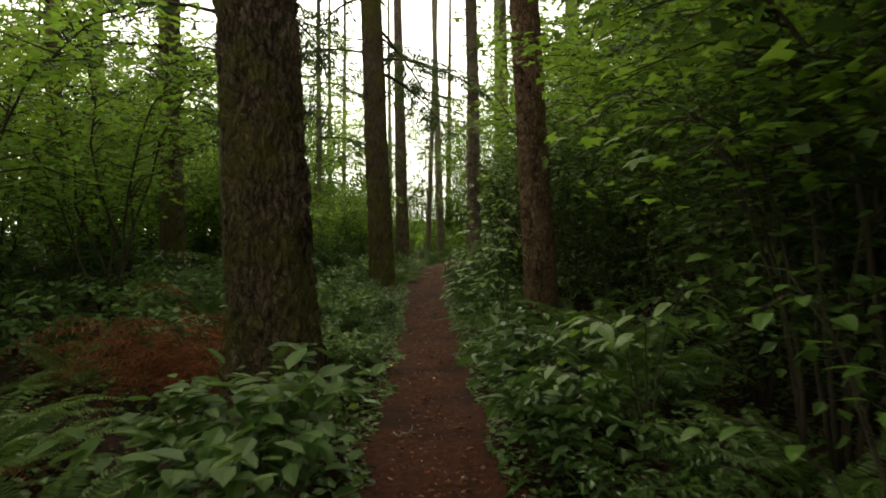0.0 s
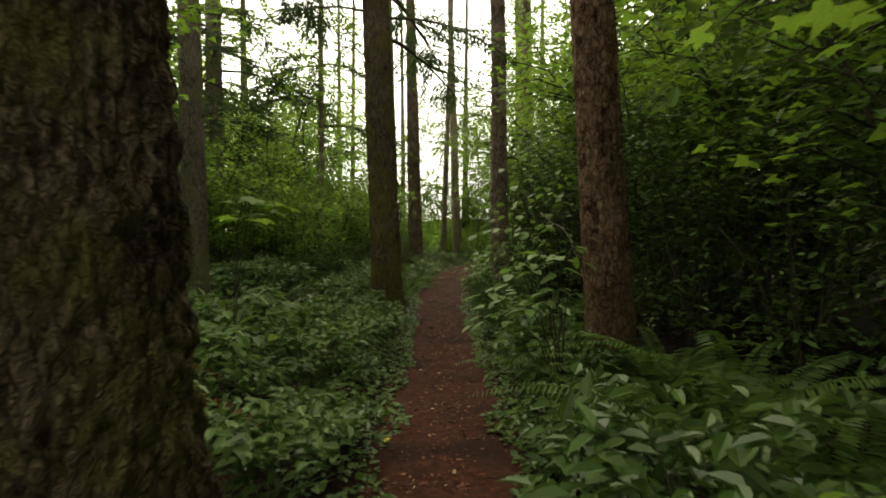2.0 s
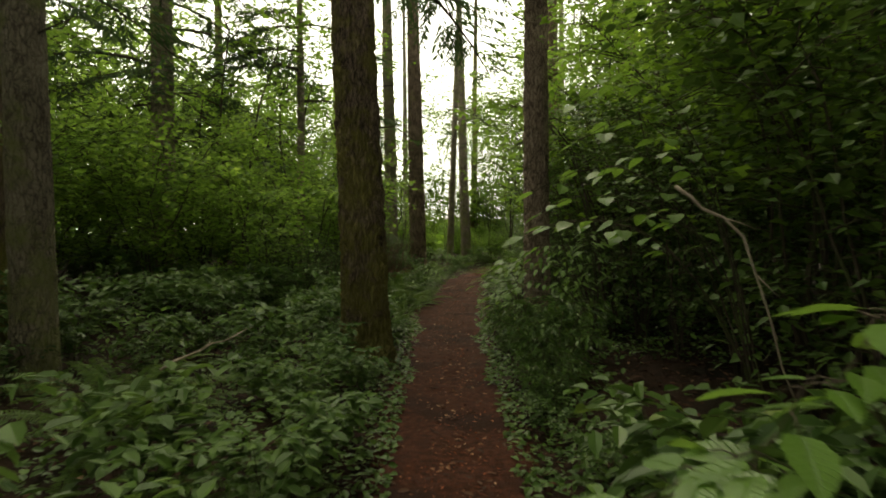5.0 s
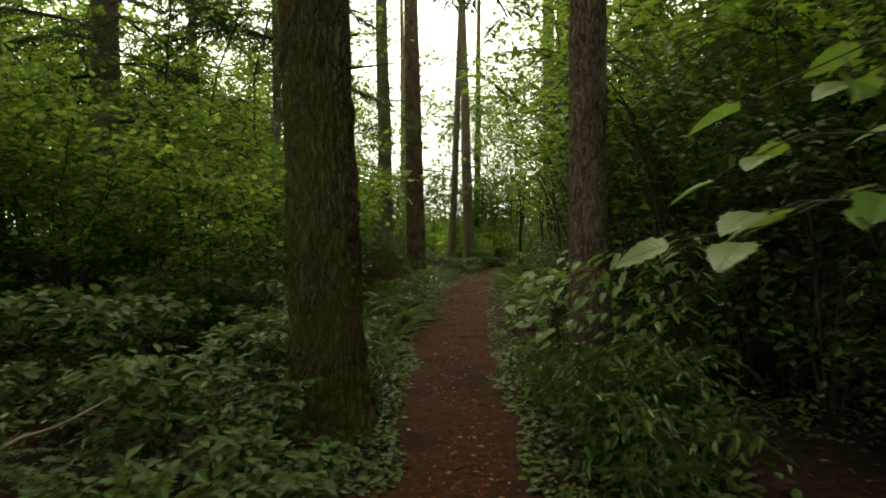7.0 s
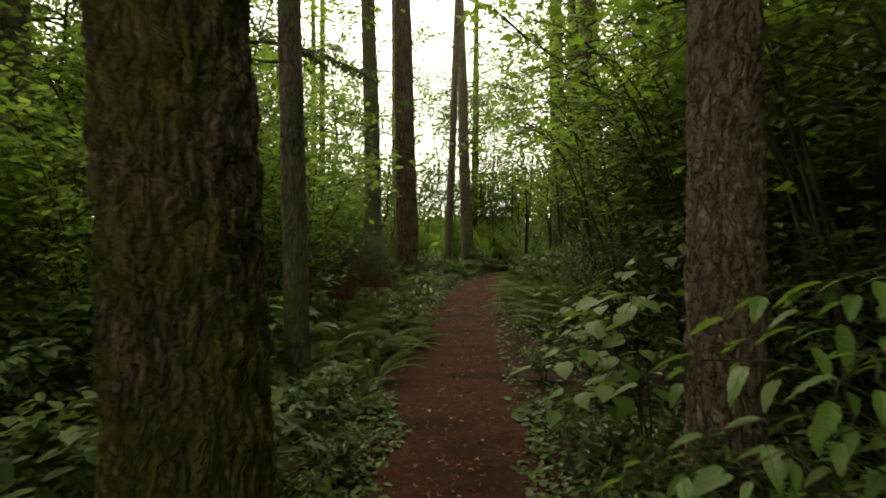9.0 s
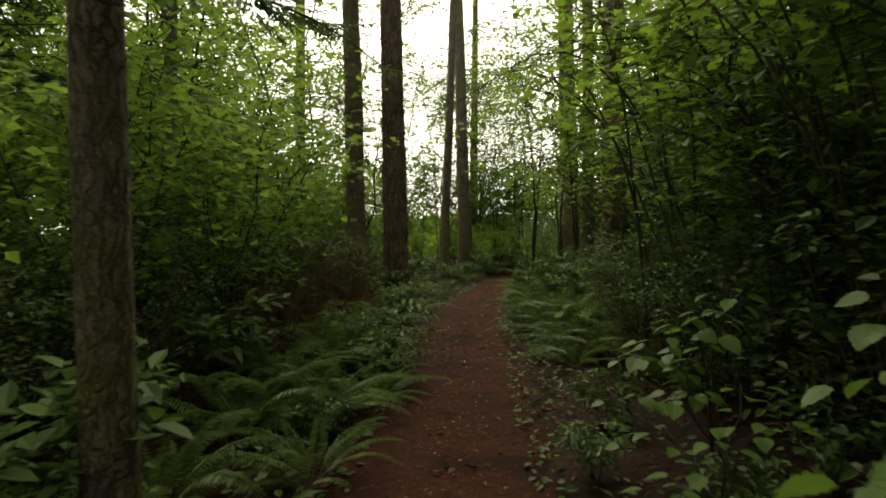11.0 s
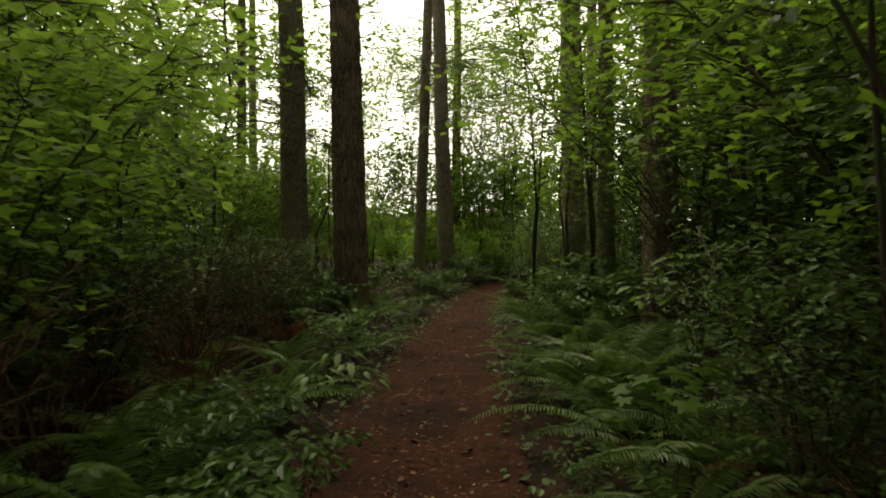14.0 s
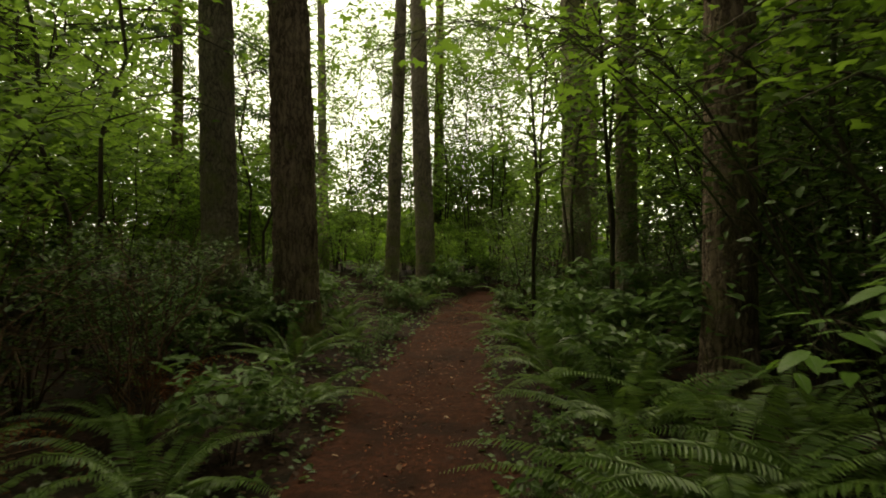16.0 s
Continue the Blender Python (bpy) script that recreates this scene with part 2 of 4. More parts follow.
# base colour raised so the far leaves look lit by open sky
M_HAZEL = leaf_material("hazel_leaf_skylit_tint", (0.07, 0.14, 0.024), (0.15, 0.265, 0.042), (0.23, 0.32, 0.055), 0.5, 0.62, gloss=0.25)
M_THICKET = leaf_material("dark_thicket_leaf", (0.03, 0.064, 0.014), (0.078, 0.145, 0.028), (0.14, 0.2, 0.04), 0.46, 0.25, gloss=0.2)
M_BROAD = leaf_material("broad_fresh_leaf", (0.058, 0.125, 0.02), (0.118, 0.23, 0.035), (0.17, 0.26, 0.042), 0.4, 0.38, 30, gloss=0.45, veins=True)
M_BROAD_DARK = leaf_material("broad_dark_leaf", (0.03, 0.068, 0.016), (0.06, 0.12, 0.026), (0.09, 0.16, 0.03), 0.34, 0.25, 30, gloss=0.55, veins=True)
M_NEEDLE = leaf_material("conifer_needles", (0.026, 0.056, 0.02), (0.06, 0.105, 0.032), (0.09, 0.125, 0.04), 0.55, 0.35)


# ---- mesh helpers ----
def link_mesh(name, mesh, material, parent=None, label=""):
    if not mesh.materials:
        mesh.materials.append(material)
    ob = new(name, mesh)
    if parent is not None:
        ob.parent = parent
    if label:
        ob["label"] = label
    return ob


def mesh_of(name, verts, faces, smooth=True):
    me = bpy.data.meshes.new(name)
    me.from_pydata([tuple(v) for v in np.asarray(verts).tolist()], [], faces)
    if smooth:
        me.polygons.foreach_set("use_smooth", np.ones(len(me.polygons), dtype=bool))
    me.update()
    return me


def thing(name, label, category, group="", kind=""):
    return tagged(new(name), label, category, group, kind)


def unit(a):
    return a / np.maximum(np.linalg.norm(a, axis=-1, keepdims=True), 1e-9)


def tube(points, radii, sides=6):
    """A tapering round stem through points, closed at the ends."""
    P = np.asarray(points, float)
    n = len(P)
    T = unit(np.gradient(P, axis=0))
    ref = np.array([0.31, 0.95, 0.07])
    A = unit(np.cross(T, ref))
    B = np.cross(T, A)
    ang = np.arange(sides) * 2 * math.pi / sides
    R = np.broadcast_to(np.asarray(radii, float), (n,))[:, None, None]
    V = P[:, None] + R * (np.cos(ang)[None, :, None] * A[:, None] + np.sin(ang)[None, :, None] * B[:, None])
    V = V.reshape(-1, 3)
    F = [(i * sides + j, i * sides + (j + 1) % sides, (i + 1) * sides + (j + 1) % sides, (i + 1) * sides + j) for i in range(n - 1) for j in range(sides)]
    F += [tuple(range(sides))[::-1], tuple((n - 1) * sides + j for j in range(sides))]
    return V, F


def joined(pieces):
    vs, fs, k = [], [], 0
    for v, f in pieces:
        vs.append(np.asarray(v))
        fs += [tuple(i + k for i in q) for q in f]
        k += len(v)
    return np.concatenate(vs), fs


# leaf shapes: x across, y along, z up; length 1
def oval(width, cup=0.12, droop=0.15):
    w = width / 2
    return np.array([(0, 0, 0), (-w * 0.85, 0.3, cup * w), (-w * 0.8, 0.66, cup * w - droop * 0.4), (0, 1, -droop), (w * 0.8, 0.66, cup * w - droop * 0.4), (w * 0.85, 0.3, cup * w)]), [(0, 3, 2, 1), (0, 5, 4, 3)]


def broad(width, teeth=0.0, cup=0.18, droop=0.22, n=7):
    """A large blade with a folded midrib, a curved length and, if teeth, a saw edge."""
    V, F = [], []
    for i in range(n + 1):
        u = i / n
        w = width / 2 * (math.sin(math.pi * u ** 0.75) ** 0.8) * (1 + (teeth if i % 2 else -teeth)) if 0 < i < n else 0.0
        z = -droop * u * u
        V += [(-w, u - (0.04 if teeth and i % 2 else 0), z + cup * w), (0, u, z), (w, u - (0.04 if teeth and i % 2 else 0), z + cup * w)]
    for i in range(n):
        a = 3 * i
        F += [(a, a + 1, a + 4, a + 3), (a + 1, a + 2, a + 5, a + 4)]
    return np.array(V), F


def lobed(droop=0.15, points=5):
    """A maple-like blade: pointed lobes round the stalk."""
    V = [(0, 0.32, 0.0)]
    ang = np.linspace(-2.35, 2.35, points * 2 + 1)
    for i, a in enumerate(ang):
        r = 0.34 if i % 2 == 0 else 0.68 - 0.1 * abs(a)
        if i in (0, len(ang) - 1):
            r = 0.36
        V.append((math.sin(a) * r, 0.32 + math.cos(a) * r, -droop * r * r * 2 + 0.02 * (i % 2)))
    F = [(0, i + 2, i + 1) for i in range(len(V) - 2)]
    return np.array(V), F


def leaves(shape, P, fwd, up, size):
    """Many blades of one shape: their feet, the way they point, the way they face, and their lengths."""
    T, F = shape
    fwd = unit(fwd)
    side = unit(np.cross(fwd, up))
    nor = np.cross(side, fwd)
    V = P[:, None] + size[:, None, None] * (T[None, :, :1] * side[:, None] + T[None, :, 1:2] * fwd[:, None] + T[None, :, 2:] * nor[:, None])
    n, k = len(P), len(T)
    faces = [tuple(int(a) + i * k for a in q) for i in range(n) for q in F]
    return V.reshape(-1, 3), faces


def kite(width, cup=0.1, droop=0.15):
    w = width / 2
    return np.array([(0, 0, 0), (-w, 0.42, cup * w), (0, 1, -droop), (w, 0.42, cup * w)]), [(0, 2, 1), (0, 3, 2)]


OVAL, NARROW, ROUND, KITE, WIDE = oval(0.52), oval(0.3), oval(0.72), kite(0.66), kite(0.85)
MAPLE = lobed(0.15, 3)


def path_x(y):
    return np.interp(y, PATH_Y, PATH_X)


PATH_Y = (-30, -3, 3.5, 6, 9, 12.3, 14.5, 17.6, 21, 24.4, 28, 31, 34, 37, 41)
PATH_X = (1.5, 0.06, -0.04, -0.13, -0.2, -0.33, -0.4, -0.49, -0.45, -0.25, 0.08, 0.5, 1.05, 1.9, 3.4)


def half_width(y):
    return float(np.interp(y, (0, 5, 8, 15, 19, 26, 34), (0.42, 0.4, 0.36, 0.42, 0.54, 0.5, 0.36)))


def ground(x, y):
    d = abs(x - float(path_x(y)))
    k = min(1.0, max(0.0, (d - 0.35) / 0.8))
    return k * (0.05 + 0.09 * noise.noise((x * 0.6, y * 0.6, 0.3)) + 0.03 * noise.noise((x * 2.3, y * 2.3, 5.1))) + 0.03 * min(6.0, max(0.0, d - 0.6))


# ---- ground and path ----
def build_ground():
    def axis(n, near, far):
        u = np.linspace(-1, 1, n)
        return near * u + (far - near) * np.sign(u) * np.abs(u) ** 7
    xs, ys = axis(150, 9, 900), axis(190, 24, 900) + 17
    V = [(x, y, ground(x, y) - (0.07 if abs(x - float(path_x(y))) < 0.5 else 0.02)) for y in ys for x in xs]
    n = len(xs)
    F = [(j * n + i, j * n + i + 1, (j + 1) * n + i + 1, (j + 1) * n + i) for j in range(len(ys) - 1) for i in range(n - 1)]
    g = link_mesh("ground", mesh_of("ground", V, F), M_SOIL)
    tagged(g, "dark damp forest soil between the undergrowth", "ground", kind="structure")
    ys = np.arange(-12, 41, 0.12)
    V, F, k = [], [], 13
    for y in ys:
        c, h = float(path_x(y)), half_width(y) + 0.16
        for i in range(k):
            s = 2 * i / (k - 1) - 1
            x = c + s * h * (1 + 0.13 * noise.noise((s * 2, y * 1.7, 2.2)) + 0.09 * noise.noise((s * 3, y * 5.5, 8.2)))
            z = ground(x, y) + 0.012 - 0.014 * (1 - s * s) + 0.018 * noise.noise((x * 3, y * 3, 7)) + 0.014 * noise.noise((x * 11, y * 11, 3))
            V.append((x, y, z - (0.03 if abs(s) == 1 else 0)))
    F = [(j * k + i, j * k + i + 1, (j + 1) * k + i + 1, (j + 1) * k + i) for j in range(len(ys) - 1) for i in range(k - 1)]
    p = link_mesh("path", mesh_of("path", V, F), M_PATH)
    tagged(p, "narrow trodden footpath of red-brown bark duff", "path", kind="structure")


build_ground()


def scatter_chips():
    """Small chips and fallen leaves that lie on the path and its edges."""
    rng = np.random.default_rng(4)
    for name, mat, count, lo, hi, spread, shape, label in (
            ("bark_chips", M_CHIPS, 16000, 0.007, 0.03, 0, (np.array([(-0.25, 0, 0), (0.22, 0.05, 0.05), (0.3, 0.9, 0.1), (-0.2, 1, 0.02)]), [(0, 1, 2, 3)]), "scattered bark chips lying on the red-brown path"),
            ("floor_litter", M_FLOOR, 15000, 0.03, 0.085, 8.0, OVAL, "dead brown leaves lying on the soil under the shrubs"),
            ("leaf_litter", M_LITTER, 2600, 0.025, 0.06, 0, OVAL, "dry brown fallen leaves lying along the path")):
        y = rng.uniform(0.5, 34, count)
        s = rng.normal(0, 0.6, count) if spread == 0 else rng.uniform(-spread, spread, count)
        x = np.array([float(path_x(b)) + a * half_width(b) for a, b in zip(s, y)])
        P = np.array([(a, b, ground(a, b) + 0.006) for a, b in zip(x, y)])
        P[:, 2] += rng.uniform(-0.012, 0.012, count) - 0.008
        a = rng.uniform(0, 6.28, count)
        fwd = np.stack([np.cos(a), np.sin(a), rng.normal(0, 0.2, count)], 1)
        up = np.stack([rng.normal(0, 0.25, count), rng.normal(0, 0.25, count), np.ones(count)], 1)
        V, F = leaves(shape, P, fwd, up, rng.uniform(lo, hi, count))
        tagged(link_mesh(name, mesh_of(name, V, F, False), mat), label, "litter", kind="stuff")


scatter_chips()


# ---- trees ----
def trunk_mesh(name, r_eye, height, lean, flare, ridge, seed, sides, rows, pits=0, plate=None, foot=0.28):
    """A trunk with a flared, lobed foot, furrowed bark and, if pits, holes pecked into it."""
    rng = np.random.default_rng(seed)
    zs = np.concatenate([np.linspace(-0.25, 7.0, rows), np.linspace(7.4, height, 14)])
    k = max(4.0, r_eye / 0.042)
    holes = [(rng.uniform(3.3, 6.1), rng.uniform(0.9, 3.6), rng.uniform(0.016, 0.034)) for _ in range(pits)]
    V = []
    for z in zs:
        r = r_eye * (1 - 0.035 * (min(z, 7) - 1.45)) * max(0.1, 1 - max(0, z - 7) / (height - 6.5))
        fl = flare * math.exp(-max(z, 0) / foot)
        cx, cy = lean[0] * (z - 1.45), lean[1] * (z - 1.45)
        cx += 0.02 * noise.noise((z * 0.35, seed, 0))
        for j in range(sides):
            a = 2 * math.pi * j / sides
            c, s = math.cos(a), math.sin(a)
            rr = r * (1 + fl * (0.75 + 0.5 * noise.noise((c * 1.6, s * 1.6, seed + 3))) + 0.05 * noise.noise((c * 1.2, s * 1.2, z * 0.5 + seed)))
            if z < 7.5:
                q = noise.noise((c * k + 0.6 * noise.noise((c * 3, s * 3, z * 2)), s * k, z * 3.4 + seed))
                q2 = noise.noise((c * k * 2.2, s * k * 2.2, z * 9 + seed))
                rr += ridge * (min(abs(q) * 2.6, 1.0) - 0.6) + ridge * 0.35 * q2
                if plate:
                    w1 = noise.noise((c * 5, s * 5, z * 4 + seed))
                    w2 = noise.noise((c * 5 + 9, s * 5, z * 4 + seed))
                    d = noise.voronoi((c * r_eye / plate[0] + 0.7 * w1, s * r_eye / plate[0] + 0.7 * w2, z / plate[1] + 0.8 * w1 + seed))[0]
                    rr += plate[2] * (min((d[1] - d[0]) * 2.4, 1.0) - 0.7 + 0.25 * w2)
                for ha, hz, hr in holes:
                    da = (a - ha + math.pi) % (2 * math.pi) - math.pi
                    d2 = ((da * r) / hr) ** 2 + ((z - hz) / (hr * 1.25)) ** 2
                    if d2 < 2.2:
                        rr -= 0.075 * math.exp(-d2 * d2 * 1.5)
            V.append((cx + rr * c, cy + rr * s, z))
    n = len(zs)
    F = [(i * sides + j, i * sides + (j + 1) % sides, (i + 1) * sides + (j + 1) % sides, (i + 1) * sides + j) for i in range(n - 1) for j in range(sides)]
    F.append(tuple((n - 1) * sides + j for j in range(sides)))
    return mesh_of(name, V, F)


def limb_meshes(rng, length, droop):
    """One conifer limb pointing along +x: the wood, and flat hanging sprays of needles."""
    u = np.linspace(0, 1, 7)
    P = np.stack([u * length, 0.08 * np.sin(u * 4) * length * 0.3, 0.12 * length * u - droop * length * u * u], 1)
    wood = [tube(P, 0.022 * (1 - 0.8 * u) * (length / 1.8) + 0.003, 5)]
    pos, fwd, size = [], [], []
    for i in range(int(11 * length)):
        v = rng.uniform(0.22, 1)
        b = np.array([np.interp(v, u, P[:, k]) for k in range(3)])
        s = rng.choice((-1, 1))
        tl = length * (0.36 * (1 - v) + 0.15) * rng.uniform(0.7, 1.2)
        d = unit(np.array([0.8, s * rng.uniform(0.6, 1.2), rng.uniform(-0.55, -0.05)]))
        e = b + d * tl
        wood.append(tube(np.array([b, (b + e) / 2 + (0, 0, 0.01), e]), (0.005, 0.0035, 0.0015), 3))
        for w in np.arange(0.12, 1.01, 0.085 / max(tl, 0.1)):
            for sg in (-1, 1):
                pos.append(b + d * tl * w)
                fwd.append(d + 0.9 * sg * np.array([-d[1], d[0], 0]) + rng.normal(0, 0.22, 3) - (0, 0, 0.2))
                size.append(rng.uniform(0.08, 0.17))
    pos, fwd, size = np.array(pos), np.array(fwd), np.array(size)
    up = np.stack([rng.normal(0, 0.4, len(pos)), rng.normal(0, 0.4, len(pos)), np.ones(len(pos))], 1)
    V, F = leaves(kite(0.3, 0.1, 0.25), pos, fwd, up, size)
    a, b = joined(wood)
    return mesh_of("limb", a, b), mesh_of("needle_spray", V, F, False)


_lr = np.random.default_rng(8)
BOUGHS = [limb_meshes(_lr, L, d) for L, d in ((1.6, 0.35), (2.2, 0.45), (2.8, 0.5), (3.2, 0.4))]


def crown_mesh(seed, height, low):
    """The upper crown, high over the path: drooping tiers of needle sprays."""
    rng = np.random.default_rng(seed)
    pos, fwd, size = [], [], []
    for i in range(42):
        z = low + (height - low) * rng.uniform(0, 1) ** 1.3
        a, L = rng.uniform(0, 6.28), (3.3 * (1 - (z - low) / (height - low)) + 0.5) * rng.uniform(0.7, 1.1)
        for q in range(22):
            v = rng.uniform(0.15, 1)
            pos.append((math.cos(a) * L * v + rng.normal(0, 0.25), math.sin(a) * L * v + rng.normal(0, 0.25), z - 0.35 * v * v * L + rng.normal(0, 0.08)))
            fwd.append((math.cos(a) + rng.normal(0, 0.7), math.sin(a) + rng.normal(0, 0.7), -0.4))
            size.append(rng.uniform(0.35, 0.75))
    pos, fwd, size = np.array(pos), np.array(fwd), np.array(size)
    up = np.stack([rng.normal(0, 0.3, len(pos)), rng.normal(0, 0.3, len(pos)), np.ones(len(pos))], 1)
    V, F = leaves(kite(0.5, 0.1, 0.3), pos, fwd, up, size)
    return mesh_of("crown", V, F, False)


CROWNS = [crown_mesh(k, 24, 11 + 0.8 * k) for k in range(4)]


def conifer(label, x, y, dia, lean=(0, 0), flare=0.25, ridge=0.012, seed=1, bark=None, sides=48, rows=90, pits=0, plate=None, foot=0.28, limbs=(), crown=True, height=25):
    tree = thing("conifer_tree", label, "tree", "tall conifers beside the path")
    tree.matrix_basis = pose(x, y, ground(x, y) - 0.02)
    trunk = link_mesh("trunk", trunk_mesh("trunk", dia / 2, height, lean, flare, ridge, seed, sides, rows, pits, plate, foot), bark or M_BARK, tree)
    rng = np.random.default_rng(seed + 50)
    for lo, hi, count in limbs:
        for i in range(count):
            z = rng.uniform(lo, hi)
            wood, spray = BOUGHS[int(rng.integers(len(BOUGHS)))]
            a = rng.uniform(0, 360)
            r = dia * 0.4
            m = pose(lean[0] * (z - 1.45) + r * math.cos(radians(a)), lean[1] * (z - 1.45) + r * math.sin(radians(a)), z, 0, rng.uniform(-8, 14), a)
            limb = link_mesh("limb", wood, M_TWIG, tree)
            limb.matrix_basis = m
            tagged(link_mesh("needle_spray", spray, M_NEEDLE, limb), kind="stuff")
    for i in range(4):  # short dead stubs
        z, a = rng.uniform(2.5, 6), rng.uniform(0, 6.28)
        d = np.array([math.cos(a), math.sin(a), rng.uniform(-0.2, 0.3)])
        b = np.array([lean[0] * (z - 1.45), lean[1] * (z - 1.45), z]) + d * dia * 0.36
        v, f = tube([b, b + d * 0.12, b + d * rng.uniform(0.2, 0.6) + (0, 0, rng.uniform(-0.1, 0.05))], (0.014, 0.01, 0.004), 5)
        link_mesh("dead_stub", mesh_of("dead_stub", v, f), M_TWIG, tree)
    if crown:
        c = link_mesh("crown", CROWNS[seed % 4], M_NEEDLE, tree)
        tagged(c, kind="stuff")
        c.matrix_basis = pose(lean[0] * 10, lean[1] * 10, 0, 0, 0, seed * 77)
    return tree


conifer("thick old fir trunk with deeply furrowed mossy bark", -1.21, 4.37, 0.56, (-0.05, 0), 0.75, 0.02, 11, M_BARK_PLATED, 150, 300, plate=(0.075, 0.15, 0.034), foot=0.5)
conifer("reddish fir trunk with pecked holes in flaking bark", 1.19, 7.97, 0.4, (-0.06, 0), 0.3, 0.012, 12, M_BARK_RED, 150, 430, 70)
conifer("straight brown fir trunk with mossy flared foot", -1.33, 13.29, 0.5, (-0.036, 0), 0.45, 0.014, 13, M_BARK, 150, 280, plate=(0.05, 0.17, 0.032), limbs=((4.3, 7, 7),), crown=False)
conifer("slim fir trunk with pale streaked flaking bark", 0.68, 13.9, 0.3, (-0.012, 0), 0.25, 0.012, 14, M_BARK_PALE, 100, 260, plate=(0.034, 0.1, 0.018), crown=False)
conifer("slender smooth grey trunk beside the path", -1.63, 15.88, 0.18, (-0.02, 0), 0.2, 0.005, 15, M_BARK_GREY, 40, 100, crown=False)
conifer("tall furrowed fir trunk with reddish brown bark", -1.82, 28.3, 0.57, (-0.02, 0), 0.25, 0.008, 16, M_BARK_FAR, 100, 170, plate=(0.05, 0.3, 0.03), crown=False)
conifer("dark straight fir trunk with rough bark", -2.7, 28.08, 0.45, (-0.02, 0), 0.2, 0.014, 17, M_BARK_GREY, 70, 120, crown=False)
conifer("fir trunk standing at the bend of the path", -0.14, 34.91, 0.44, (-0.03, 0), 0.3, 0.014, 18, M_BARK_GREY, 60, 110, crown=False)
conifer("thin leaning grey trunk near the bend", -0.75, 32.53, 0.27, (0.035, 0), 0.15, 0.008, 19, M_BARK_GREY, 40, 90, crown=False)
conifer("thin dark far trunk against the bright sky", -5.22, 33.2, 0.24, (0.01, 0), 0.15, 0.008, 20, M_BARK, 30, 60, limbs=((4, 9, 6),), crown=False)
conifer("brown double-stemmed fir trunk behind ferns", 2.47, 25.37, 0.43, (-0.01, 0), 0.3, 0.014, 21, M_BARK_FAR, 80, 160, crown=False)
conifer("medium fir trunk in the shade", 2.77, 29.06, 0.31, (-0.01, 0), 0.2, 0.01, 22, M_BARK_GREY, 50, 90, crown=False)
conifer("stout pale fir trunk in the distance", 3.03, 33.16, 0.58, (-0.02, 0), 0.25, 0.018, 23, M_BARK_GREY, 60, 100, crown=False)
conifer("dark fir trunk among low bushes", -3.86, 11.51, 0.35, (-0.02, 0), 0.2, 0.012, 24, M_BARK_GREY, 70, 130, limbs=((3.2, 7, 7),), crown=False)
conifer("dark stout fir trunk among low bushes", -5.8, 13.5, 0.5, (0.0, 0), 0.25, 0.016, 25, M_BARK, 70, 130, limbs=((3.4, 8, 9),))
conifer("far fir trunk with drooping needle boughs", -7.07, 20.56, 0.55, (0.0, 0), 0.2, 0.016, 26, M_BARK_GREY, 50, 90, limbs=((2.8, 8, 30),))
# the firs at negative y are unseen, added to hold back light from behind
for i, (x, y, d, lb) in enumerate((
        (-9.5, 15.5, 0.4, ((2.6, 9, 14),)), (-12, 22, 0.5, ((3, 10, 16),)), (-9, 29, 0.35, ((3, 9, 10),)), (-4.4, 22.5, 0.2, ((4, 9, 8),)),
        (0.35, 43, 0.4, ((7, 12, 6),)), (-3.3, 40, 0.3, ()), (-7.5, 42, 0.35, ((5, 12, 8),)), (5.8, 30, 0.45, ()), (7.4, 35, 0.5, ((5, 10, 6),)),
        (4.6, 38, 0.4, ()), (6.0, 22, 0.4, ((4, 9, 6),)), (5.2, 15.5, 0.4, ((3.5, 9, 8),)), (4.8, 9.5, 0.35, ((3.5, 9, 8),)), (3.9, 19.8, 0.28, ()),
        (-6.5, 4.0, 0.4, ((3.5, 9, 10),)), (-5, -4, 0.5, ()), (4.5, -3, 0.5, ()), (-10, 8, 0.5, ((3, 9, 12),)), (2.0, -8, 0.5, ()), (8.5, 5, 0.5, ()))):
    conifer("tall fir trunk standing back in the woods", x, y, d, (0.01 * math.sin(i * 2.1), 0.0), 0.2, 0.012, 30 + i, M_BARK_GREY if i % 2 else M_BARK, 32, 60, limbs=lb, crown=y < 28)


# ---- plants: each kind is built once and then copied ----
class Kind:
    """A plant built by make(); the first placing uses it, later ones copy it."""
    def __init__(self, make):
        self.ob, self.used = make(), False

    def put(self, x, y, turn=0.0, size=1.0, z=None, tip=(0, 0)):
        g = ground(x, y) if z is None else z
        m = pose(x, y, g - 0.015, tip[0], tip[1], turn)
        if not self.used:
            self.used = True
            self.ob.matrix_basis = m
            return self.ob
        return copy_thing(self.ob, m @ Matrix.Scale(size, 4))


